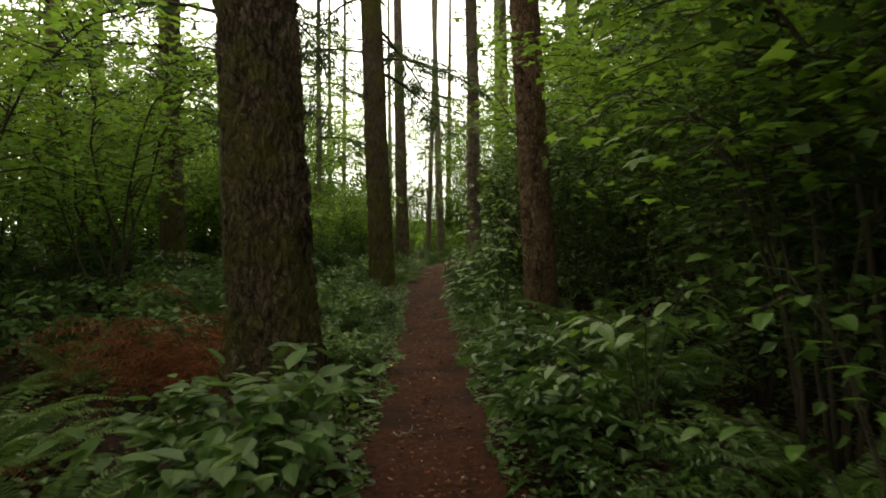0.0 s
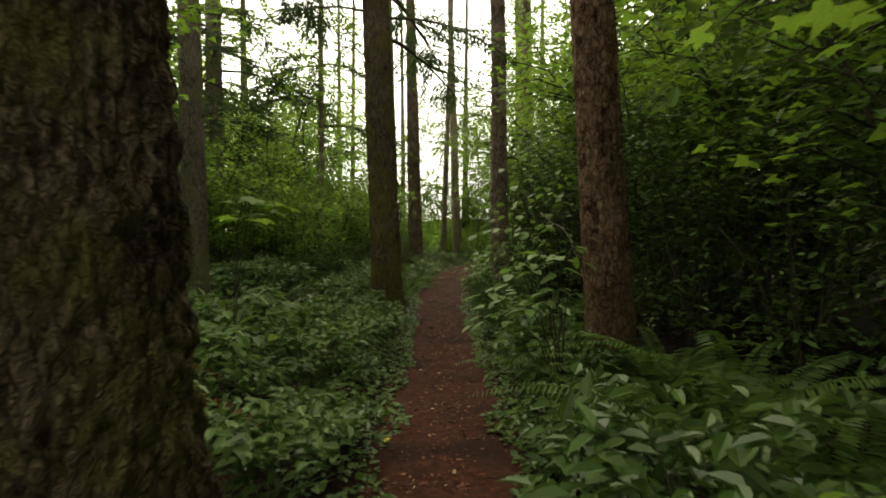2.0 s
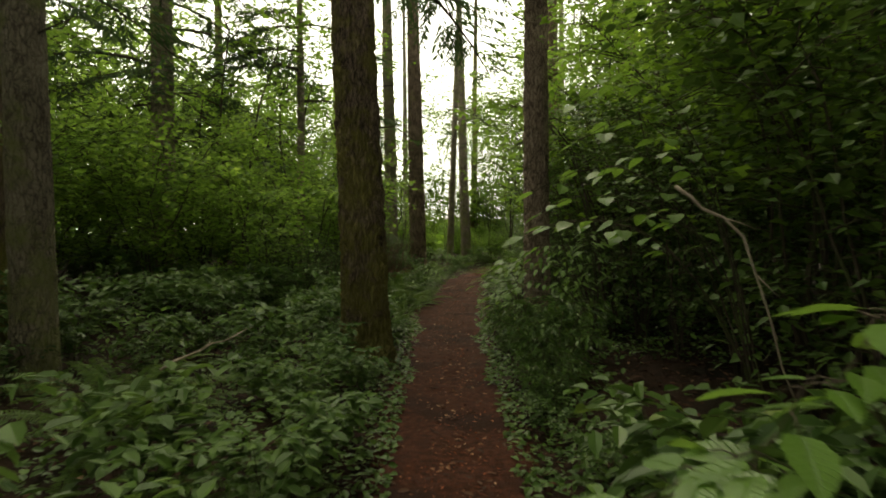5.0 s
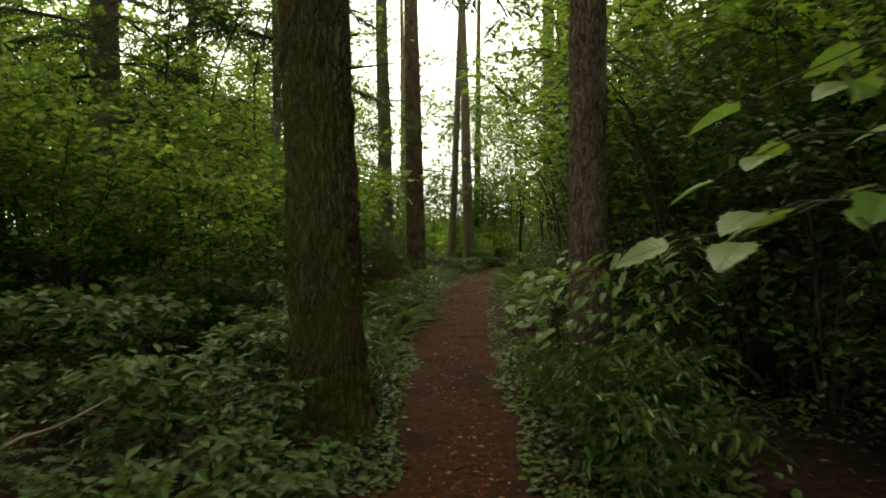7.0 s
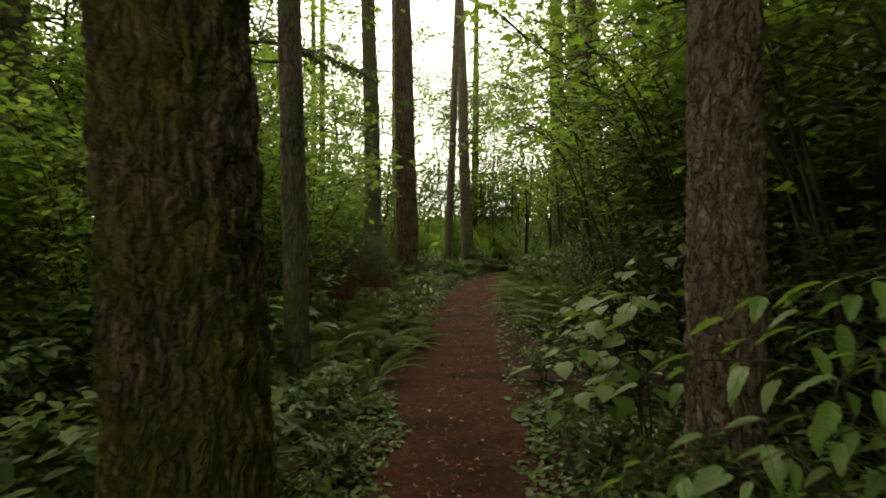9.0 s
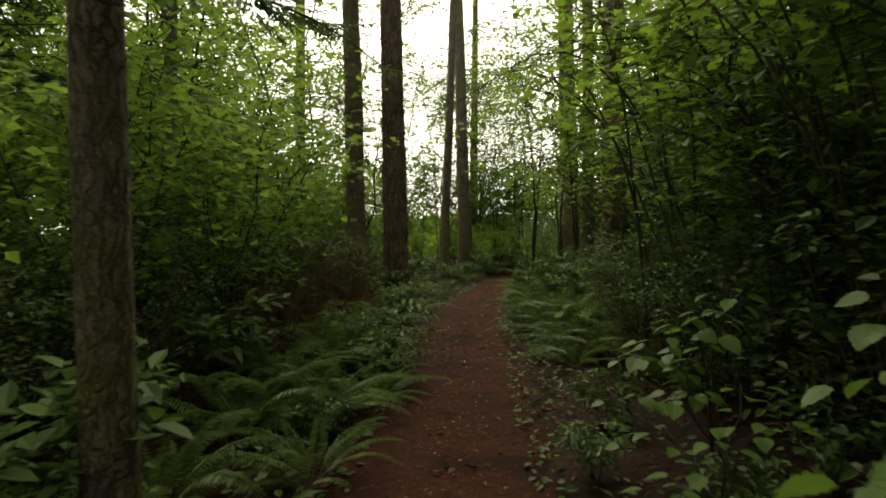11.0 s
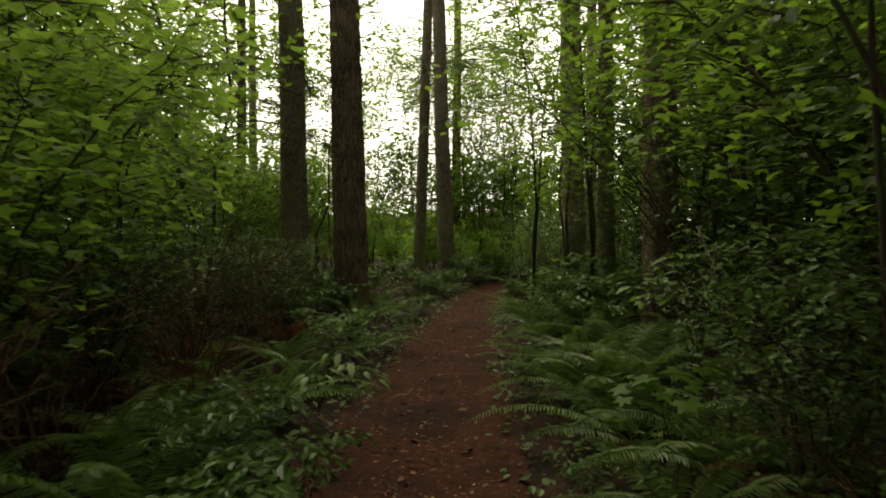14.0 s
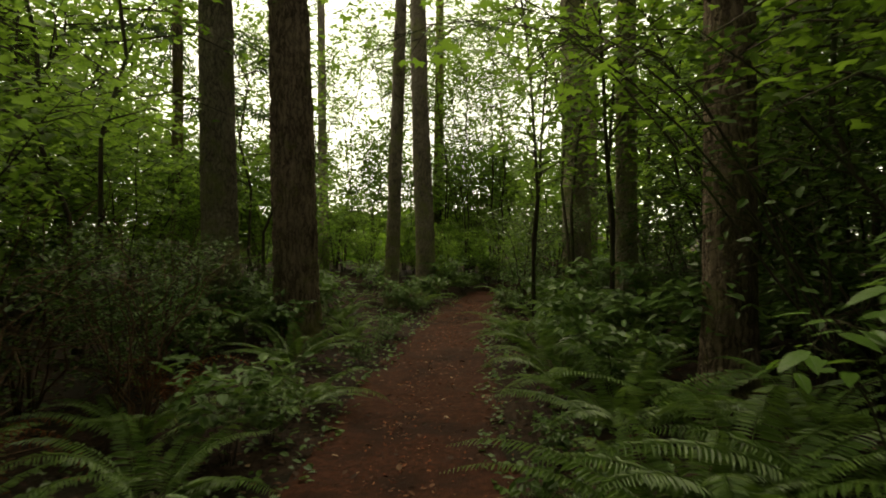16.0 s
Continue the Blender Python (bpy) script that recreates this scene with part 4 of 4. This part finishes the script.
for i, (x, y, s) in enumerate(((-0.3, 32.6, 0.9), (1.6, 32.5, 1.0), (0.1, 35.4, 1.0), (1.0, 37.2, 1.1))):
    FERN[i % 3].put(x, y, i * 40, s)
for x, y, s in ((1.75, 32.2, 0.75), (2.5, 32.9, 0.8)):
    THICKET[0].put(x, y, rng.uniform(0, 360), s)


# ---- plants with large leaves that reach towards the path: every leaf is a piece ----
BLADES = {
    "oval": mesh_of("leaf", *broad(0.5, 0.0, 0.22, 0.25, 7)),
    "toothed": mesh_of("leaf", *broad(0.72, 0.09, 0.16, 0.2, 10)),
    "pointed": mesh_of("leaf", *broad(0.46, 0.06, 0.14, 0.16, 8)),
    "long": mesh_of("leaf", *broad(0.34, 0.05, 0.25, 0.3, 9)),
    "maple": mesh_of("leaf", *lobed(0.2, 5)),
}


def hero(name, label, category, base, stems, blade, size, mat=M_BROAD, seed=1, stem_r=0.006, start=0.45, twig=0.1, wood=M_TWIG, sag=0.25, power=1.5, feet=0.0):
    """stems: the tip of each one, and its number of leaves."""
    rng = np.random.default_rng(seed)
    root = thing(name, label, category)
    z0 = ground(*base)
    root.matrix_basis = pose(base[0], base[1], z0)
    for tx, ty, tz, count in stems:
        foot = np.array([rng.uniform(-feet, feet), rng.uniform(-feet, feet), -0.03])
        tip = np.array([tx - base[0], ty - base[1], tz - z0]) - foot * (1, 1, 0)
        u = np.linspace(0, 1, 10)
        P = foot + np.outer(u ** power, tip * (1, 1, 0)) + np.outer(np.sin(u * math.pi * 0.62) / math.sin(math.pi * 0.62), (0, 0, tip[2]))
        P[1:-1] += rng.normal(0, 0.012, (8, 3))
        pieces = [tube(P, stem_r * (1.1 - 0.85 * u), 6)]
        spots = []
        for i in range(count):
            v = start + (1 - start) * (i + 0.5) / count
            o = np.array([np.interp(v, u, P[:, k]) for k in range(3)])
            t = unit(np.array([np.interp(min(v + 0.05, 1), u, P[:, k]) - np.interp(v - 0.05, u, P[:, k]) for k in range(3)]))
            lat = unit(np.array([-t[1], t[0], 0.0]) + 1e-6) * (1 if i % 2 else -1)
            d = unit(t * (0.5 if i < count - 1 else 2) + lat * rng.uniform(0.5, 1.1) + rng.normal(0, 0.25, 3) - (0, 0, sag))
            e = o + d * twig * rng.uniform(0.5, 1.2)
            pieces.append(tube(np.array([o, (o + e) / 2 + (0, 0, 0.006), e]), (stem_r * 0.4, stem_r * 0.3, 0.0012), 4))
            spots.append((e, unit(d * (1, 1, 0.15) - (0, 0, sag * 0.8))))
        x, y = joined(pieces)
        link_mesh("stem", mesh_of("stem", x, y), wood, root)
        for e, d in spots:
            nor = unit(np.array([rng.normal(0, 0.25), rng.normal(0, 0.25), 1.0]))
            sd = unit(np.cross(d, nor))
            nn = np.cross(sd, d)
            m = Matrix((sd, d, nn)).transposed().to_4x4()
            m.translation = e
            link_mesh("leaf", BLADES[blade], mat, root).matrix_basis = m @ Matrix.Scale(size * rng.uniform(0.65, 1.15), 4)
    return root


hero("hazel_bush", "hazel with large round toothed leaves over the path", "shrub", (1.7, 10.3), ((0.1, 9.85, 1.46, 8), (0.25, 10.0, 1.75, 9), (0.45, 9.85, 2.0, 9), (0.5, 10.3, 2.3, 10), (0.75, 10.6, 1.9, 8), (0.6, 9.8, 1.5, 8), (0.2, 10.25, 1.46, 9), (0.3, 10.4, 1.62, 9)), "toothed", 0.125, seed=3, start=0.5)
hero("thimbleberry_bush", "thimbleberry with wide pointed bright leaves in layers", "shrub", (0.75, 7.45), ((0.12, 7.35, 1.03, 9), (0.3, 7.3, 1.14, 9), (0.5, 7.42, 1.24, 9), (0.7, 7.3, 1.22, 9), (0.88, 7.5, 1.3, 9), (0.2, 7.6, 0.92, 9), (0.42, 7.1, 0.92, 9), (0.05, 7.5, 0.78, 8), (0.62, 7.0, 1.0, 8)), "pointed", 0.15, seed=4, start=0.62, sag=0.08, twig=0.07)
hero("broad_leaved_shrub", "shrub with large pointed bright green leaves", "shrub", (1.15, 3.5), ((0.75, 3.35, 0.98, 7), (1.0, 3.1, 1.02, 7), (0.6, 3.7, 0.7, 7), (1.3, 3.0, 1.15, 7), (0.85, 3.9, 0.9, 7)), "oval", 0.15, seed=5)
hero("broad_leaved_shrub", "shrub with large pointed dark green leaves", "shrub", (1.5, 2.0), ((1.0, 2.1, 1.2, 7), (1.1, 2.6, 1.3, 7), (1.2, 1.7, 1.0, 6), (0.9, 2.4, 0.75, 7)), "oval", 0.12, M_BROAD_DARK, 6, sag=0.03)
hero("seedling", "small seedling with bright pointed leaves", "plant", (-1.25, 3.1), ((-1.3, 3.05, 0.72, 6), (-1.1, 3.0, 0.5, 5), (-1.4, 3.2, 0.5, 5)), "oval", 0.12, seed=7, start=0.5, twig=0.03, sag=-0.1)
hero("seedling", "small seedling with bright pointed leaves", "plant", (-0.62, 3.75), ((-0.55, 3.7, 0.55, 6), (-0.7, 3.6, 0.45, 5), (-0.5, 3.95, 0.42, 5)), "oval", 0.12, seed=8, start=0.5, twig=0.03, sag=-0.1)
hero("maple_sapling", "slender maple sapling with flat bright lobed leaves", "tree", (-1.75, 7.15), ((-1.42, 6.95, 1.7, 7), (-1.55, 6.85, 1.62, 6)), "maple", 0.22, M_MAPLE, 9, start=0.9, twig=0.08, sag=0.0)
hero("toothed_leaf_shrub", "shrub with long toothed bright green leaves", "shrub", (1.25, 13.1), ((0.25, 12.95, 0.95, 11), (0.45, 12.75, 1.12, 12), (0.7, 12.8, 1.28, 12), (1.0, 12.65, 1.33, 12), (0.5, 13.05, 0.72, 10), (0.8, 12.55, 1.0, 12), (1.1, 12.85, 1.4, 12), (0.55, 12.6, 0.75, 11), (0.9, 12.5, 0.7, 11), (0.08, 13.0, 0.85, 13), (0.16, 13.15, 1.05, 13), (0.28, 13.0, 1.16, 13), (0.42, 13.2, 1.24, 13), (0.55, 13.0, 1.3, 13), (0.3, 12.8, 0.92, 13), (0.12, 13.3, 0.7, 12), (0.4, 12.75, 0.62, 12)), "long", 0.13, seed=10, start=0.35)
hero("broad_leaved_shrub", "low shrub with broad toothed leaves edging the path", "shrub", (0.62, 14.65), ((0.02, 14.4, 0.86, 9), (0.2, 14.5, 1.02, 9), (0.4, 14.3, 1.12, 9), (0.12, 14.7, 0.96, 9), (0.3, 14.8, 1.08, 9), (0.0, 14.2, 0.68, 8), (0.25, 14.2, 0.8, 8)), "toothed", 0.13, seed=31, start=0.35)
hero("berry_bramble", "low berry bramble with round toothed dark green leaves", "shrub", (0.7, 16.4), ((0.3, 16.1, 0.5, 6), (0.5, 15.9, 0.68, 7), (0.85, 16.0, 0.72, 7), (0.4, 16.6, 0.55, 6), (0.95, 16.6, 0.75, 6), (0.65, 15.7, 0.4, 6)), "toothed", 0.09, M_BROAD_DARK, seed=11, start=0.4, sag=0.1)
hero("broad_leaved_shrub", "overhanging shrub with hanging oval leaves", "shrub", (1.4, 15.6), ((0.75, 15.5, 1.25, 6), (0.8, 15.8, 1.0, 6), (1.0, 15.3, 1.45, 6)), "toothed", 0.11, M_BROAD_DARK, 12)
hero("berry_bramble", "low berry bramble with round toothed dark green leaves", "shrub", (1.2, 17.7), ((0.6, 17.3, 0.8, 8), (0.75, 17.2, 0.95, 8), (0.6, 17.7, 0.7, 8), (0.95, 17.1, 1.0, 8), (1.15, 17.2, 1.1, 8), (0.7, 17.0, 0.6, 8), (0.5, 17.45, 0.5, 7)), "toothed", 0.125, M_BROAD_DARK, seed=13, start=0.35)
hero("berry_bramble", "low berry bramble with lobed green leaves", "shrub", (1.1, 21.3), ((0.8, 21.1, 0.62, 6), (1.0, 20.9, 0.66, 6), (1.2, 21.0, 0.7, 6)), "maple", 0.16, seed=14, start=0.4)
hero("laurel_sprig", "trailing laurel sprig with long pale leaves", "shrub", (-1.2, 22.3), ((-0.75, 22.1, 0.45, 7), (-0.9, 21.9, 0.6, 7), (-1.1, 21.6, 0.5, 7)), "long", 0.14, M_BROAD_DARK, 15)
hero("broad_leaved_shrub", "shrub with pointed bright leaves above tall ferns", "shrub", (1.75, 22.4), ((1.1, 22.0, 1.12, 9), (1.3, 21.9, 1.28, 9), (1.5, 22.1, 1.45, 9), (1.75, 22.0, 1.3, 9), (1.2, 22.4, 0.98, 9), (1.6, 21.8, 1.08, 9), (2.0, 21.9, 1.5, 9)), "pointed", 0.13, seed=33, start=0.5, sag=0.15, twig=0.07)
hero("vine_maple", "vine maple arching over the path with bright leaves", "tree", (3.0, 23.9), ((-0.4, 23.5, 2.5, 22), (0.4, 23.2, 2.35, 22), (-0.2, 24.4, 2.8, 24), (0.8, 24.4, 2.6, 22), (-0.8, 25.0, 3.2, 24)), "maple", 0.125, M_MAPLE, 16, stem_r=0.009, start=0.4, twig=0.26, power=0.9, feet=0.25)
hero("vine_maple", "vine maple with dark bare arching stems", "tree", (1.7, 19.6), ((0.0, 19.4, 2.9, 16), (0.3, 19.9, 3.1, 16), (0.6, 19.2, 3.2, 14), (1.0, 19.8, 3.5, 14), (-0.3, 20.3, 2.9, 16), (1.3, 18.8, 3.0, 12), (0.2, 18.9, 2.6, 12)), "maple", 0.115, M_MAPLE, 17, stem_r=0.015, start=0.5, twig=0.25, power=1.25, feet=0.4)
hero("vine_maple", "young vine maple leaning over the path", "tree", (1.9, 14.6), ((0.5, 14.6, 2.8, 18), (0.9, 15.0, 2.6, 16), (0.2, 15.6, 3.1, 18), (-0.1, 16.2, 3.3, 18), (0.7, 16.0, 2.9, 16)), "maple", 0.12, M_MAPLE, 18, stem_r=0.014, start=0.55, twig=0.2, power=1.1, feet=0.25)
hero("vine_maple", "vine maple spreading bright layered leaves overhead", "tree", (2.1, 17.2), ((0.3, 16.8, 2.9, 16), (0.0, 17.6, 3.2, 16), (0.6, 18.0, 3.4, 16), (0.9, 17.2, 3.1, 16), (-0.3, 18.4, 3.5, 16), (0.5, 16.3, 2.8, 14)), "maple", 0.12, M_MAPLE, 20, stem_r=0.013, start=0.5, twig=0.24, power=1.3, feet=0.3)
hero("overhanging_maple", "maple boughs hanging over dark shrubs", "tree", (2.1, 3.6), ((1.05, 3.3, 1.98, 12), (0.95, 4.2, 2.2, 12), (1.2, 2.9, 1.85, 12), (1.4, 4.8, 2.2, 12), (1.0, 4.9, 2.35, 12)), "maple", 0.165, M_MAPLE, 19, stem_r=0.014, start=0.5, twig=0.18)


# ---- the woods farther in: stems and leaves that close the sides and back, added to block low skylight ----
def deep_woods(name, label, spots, seed):
    rng = np.random.default_rng(seed)
    stems, blades = [], []
    for x, y, h in spots:
        z = ground(x, y) - 0.05
        lean = rng.normal(0, 0.25, 2)
        u = np.linspace(0, 1, 6)
        P = np.stack([x + lean[0] * u * 2, y + lean[1] * u * 2, z + h * u], 1)
        stems.append(tube(P, 0.09 * (1.1 - u), 6))
        n = int(70 * h)
        v = rng.uniform(0.03, 1, n)
        a = rng.uniform(0, 6.283, n)
        r = 1.9 * np.sqrt(rng.uniform(0, 1, n)) * (1.05 - 0.55 * v)
        clump = 0.5 * np.sin(a * 5 + v * 23)
        pos = np.stack([x + lean[0] * v * 2 + np.cos(a) * (r + clump * 0.4), y + lean[1] * v * 2 + np.sin(a) * (r + clump * 0.4), z + 0.2 + v * h], 1)
        fwd = np.stack([np.cos(a) + rng.normal(0, 0.5, n), np.sin(a) + rng.normal(0, 0.5, n), rng.normal(-0.3, 0.3, n)], 1)
        up = np.stack([rng.normal(0, 0.5, n), rng.normal(0, 0.5, n), np.ones(n)], 1)
        blades.append(leaves(kite(0.75), pos, fwd, up, rng.uniform(0.2, 0.42, n)))
    root = thing(name, label, "woods", kind="stuff")
    link_mesh("stems", mesh_of("stems", *joined(stems)), M_TWIG, root)
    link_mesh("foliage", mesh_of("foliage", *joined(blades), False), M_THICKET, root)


_fr = np.random.default_rng(500)
deep_woods("dense_woods", "dense dark woods farther in beyond the thicket", [(_fr.uniform(6.2, 8.2) + 2.6 * k, y + _fr.uniform(-0.8, 0.8), _fr.uniform(7, 13)) for k in range(3) for y in np.arange(-9, 40, 2.1)], 501)
deep_woods("dense_woods", "dense woods farther in beyond the low herbs", [(-_fr.uniform(13, 15.5) - 3 * k, y + _fr.uniform(-0.8, 0.8), _fr.uniform(4, 8)) for k in range(2) for y in np.arange(-9, 38, 2.2)], 502)
deep_woods("dense_woods", "unseen woods added behind the start of the path", [(x + _fr.uniform(-0.8, 0.8), -_fr.uniform(12, 15) - 2.5 * k, _fr.uniform(3, 5.5)) for k in range(2) for x in np.arange(-15, 14, 2.2) if abs(x - 0.6) > 1.2], 503)


# ---- tangles of dead twigs under the thicket ----
def make_twigs(seed):
    def make():
        rng = np.random.default_rng(seed)
        root = thing("dead_bush", "tangle of brown leafless dead twigs", "bush", "dead bushes")
        for k in range(11):
            a = 6.283 * k / 11 + rng.uniform(-0.3, 0.3)
            w = np.array([math.cos(a), math.sin(a), 0])
            P = arched(w * 0.05, w, rng.uniform(0.4, 0.8), rng.uniform(0.6, 1.3), 9)
            P[1:-1] += rng.normal(0, 0.03, (7, 3))
            u = np.linspace(0, 1, 9)
            pieces = [tube(P, 0.007 * (1.1 - 0.85 * u), 5)]
            for b in range(7):
                i = int(rng.integers(2, 8))
                d = unit(w * 0.5 + rng.normal(0, 0.7, 3) + (0, 0, 0.2))
                L = rng.uniform(0.15, 0.5)
                pieces.append(tube(np.array([P[i], P[i] + d * L * 0.5 + rng.normal(0, 0.02, 3), P[i] + d * L + rng.normal(0, 0.03, 3)]), (0.0035, 0.0025, 0.001), 3))
            v, f = joined(pieces)
            link_mesh("branch", mesh_of("branch", v, f), M_DRYTWIG, root)
        return root
    return make


M_DRYTWIG = rough_material("brown_dry_twig", [(0.06, 0.035, 0.022), (0.17, 0.105, 0.07)], 25, (1, 1, 0.4))
DEAD_BUSH = [Kind(make_twigs(k)) for k in (121, 122)]
for i, (x, y, sz) in enumerate(((-2.1, 19.6, 1.0), (-2.4, 20.8, 1.0), (-2.0, 22.0, 1.0), (-2.6, 23.2, 1.2), (-2.1, 24.4, 1.0), (-2.9, 21.9, 1.2), (-2.5, 25.6, 1.1), (-2.7, 18.6, 1.0), (-3.1, 24.8, 1.3), (1.55, 19.9, 0.8))):
    DEAD_BUSH[i % 2].put(x, y, i * 71, sz)


# ---- sticks and single fallen leaves ----
def stick(label, points, r, name="fallen_stick"):
    rng = np.random.default_rng(int(abs(points[0][1]) * 100))
    A = np.array(points, float)
    t = np.linspace(0, 1, 9)
    P = np.stack([np.interp(t, np.linspace(0, 1, len(A)), A[:, k]) for k in range(3)], 1)
    P[1:-1] += rng.normal(0, 0.012, (7, 3))
    pieces = [tube(P, r * (1.1 - 0.7 * t), 6)]
    for i in (3, 5, 6):
        d = unit(P[i + 1] - P[i] + rng.normal(0, 0.05, 3))
        pieces.append(tube(np.array([P[i], P[i] + d * 0.08, P[i] + d * 0.16 + rng.normal(0, 0.02, 3)]), (r * 0.5, r * 0.35, r * 0.15), 4))
    v, f = joined(pieces)
    return tagged(link_mesh(name, mesh_of(name, v, f), M_DEADWOOD), label, "stick")


stick("pale dead stick lying over the low herbs", ((-2.5, 11.0, 0.42), (-2.35, 11.6, 0.5), (-2.2, 12.3, 0.56)), 0.012)
stick("pale broken dead branch leaning among shrubs", ((0.82, 9.35, 1.68), (1.1, 9.3, 1.45), (1.4, 9.3, 0.6)), 0.009, "dead_branch")
stick("thin pale dead branch hanging in the shrubs", ((1.32, 21.4, 1.5), (1.38, 21.3, 1.2), (1.5, 21.35, 0.3)), 0.006, "dead_branch")
stick("short twig lying on the path", ((-0.36, 4.4, 0.03), (-0.28, 4.44, 0.035), (-0.2, 4.47, 0.03)), 0.008, "twig")
stick("thin twig lying on the path", ((-0.7, 22.9, 0.04), (-0.55, 23.05, 0.05), (-0.45, 23.2, 0.04)), 0.006, "twig")
stick("dead stick lying on dark bare soil", ((1.4, 10.6, 0.13), (1.8, 10.9, 0.16), (2.2, 11.0, 0.16)), 0.01)
for i, (x, y, sz, mt, lb) in enumerate(((-1.13, 19.2, 0.085, M_YELLOW, "single yellow leaf fallen beside the path"), (-0.23, 16.35, 0.05, M_LITTER, "pale dry leaf fallen on the path"), (-0.55, 22.6, 0.06, M_LITTER, "pale dry leaf fallen on the path"),
        (-0.1, 23.6, 0.055, M_LITTER, "pale dry leaf fallen on the path"), (-0.3, 24.8, 0.06, M_LITTER, "pale dry leaf fallen on the path"), (-0.55, 6.9, 0.09, M_YELLOW, "single yellow leaf fallen beside the path"))):
    lf = link_mesh("fallen_leaf", mesh_of("fallen_leaf", *broad(0.5, 0.06, 0.3, 0.1, 7)), mt)
    lf.matrix_basis = pose(x, y, ground(x, y) + 0.012, 8, 6, 40 + 97 * i) @ Matrix.Scale(sz, 4)
    tagged(lf, lb, "leaf")


# ---- low ground cover, too many to count ----
def ground_cover():
    rng = np.random.default_rng(21)
    for name, mat, count, lo, hi, x0, x1 in (("ground_cover", M_HERB, 26000, 0.035, 0.08, 0.0, 4.5), ("ivy_cover", M_SALAL, 16000, 0.03, 0.07, 0.0, 3.0)):
        y = rng.uniform(0, 1, count)
        y = np.where(y < 0.82, 0.3 + y / 0.82 * 16.2, 16.5 + (y - 0.82) / 0.18 * 18)
        d = rng.uniform(0, 1, count) ** 1.5 * (x1 - x0)
        s = rng.choice((-1, 1), count)
        P, keep = [], []
        for a, b, c in zip(d, y, s):
            edge = half_width(b) + 0.02 + 0.16 * noise.noise((b * 1.3, c * 4.0, 1.0))
            x = float(path_x(b)) + c * (edge + a)
            h = ground(x, b) + (0.03 + 0.22 * min(1, a / 0.5)) * rng.uniform(0.1, 1) * (0.7 + 0.6 * noise.noise((x * 1.5, b * 1.5, 9)))
            if x > 1.15 and 8.8 < b < 12.6 or x > 1.0 and 17.5 < b < 20.5:
                h -= 0.6
            P.append((x, b, h))
        P = np.array(P)
        a = rng.uniform(0, 6.28, count)
        fwd = np.stack([np.cos(a), np.sin(a), rng.normal(0, 0.3, count)], 1)
        up = np.stack([rng.normal(0, 0.35, count), rng.normal(0, 0.35, count), np.ones(count)], 1)
        V, F = leaves(ROUND, P, fwd, up, rng.uniform(lo, hi, count))
        tagged(link_mesh(name, mesh_of(name, V, F, False), mat), "low creeping green leaves covering the forest floor", "ground cover", kind="stuff")


ground_cover()


# ---- the woods beyond: closes the place all round, with a bright gap ahead ----
def far_woods():
    rng = np.random.default_rng(31)
    n = 40000
    a = np.where(rng.uniform(0, 1, n) < 0.6, rng.uniform(-50, 50, n), rng.uniform(-180, 180, n))
    r = rng.uniform(30, 50, n)
    gap = np.clip((np.abs(a + 5) - 9) / 14, 0, 1)
    top = 2.6 + 13 * gap * (0.6 + 0.4 * np.sin(a * 0.35) * np.sin(a * 0.11))
    z = rng.uniform(0, 1, n) ** 0.9 * top
    x, y = r * np.sin(np.radians(a)), 17 + r * np.cos(np.radians(a))
    P = np.stack([x, y, z], 1)
    b = rng.uniform(0, 6.28, n)
    fwd = np.stack([np.cos(b), np.sin(b), rng.normal(-0.2, 0.3, n)], 1)
    up = np.stack([rng.normal(0, 0.6, n), rng.normal(0, 0.6, n), np.ones(n)], 1)
    V, F = leaves(KITE, P, fwd, up, rng.uniform(0.3, 0.7, n))
    tagged(link_mesh("far_woods", mesh_of("far_woods", V, F, False), M_MAPLE), "far green leaves of the surrounding woods", "woods", kind="stuff")


far_woods()
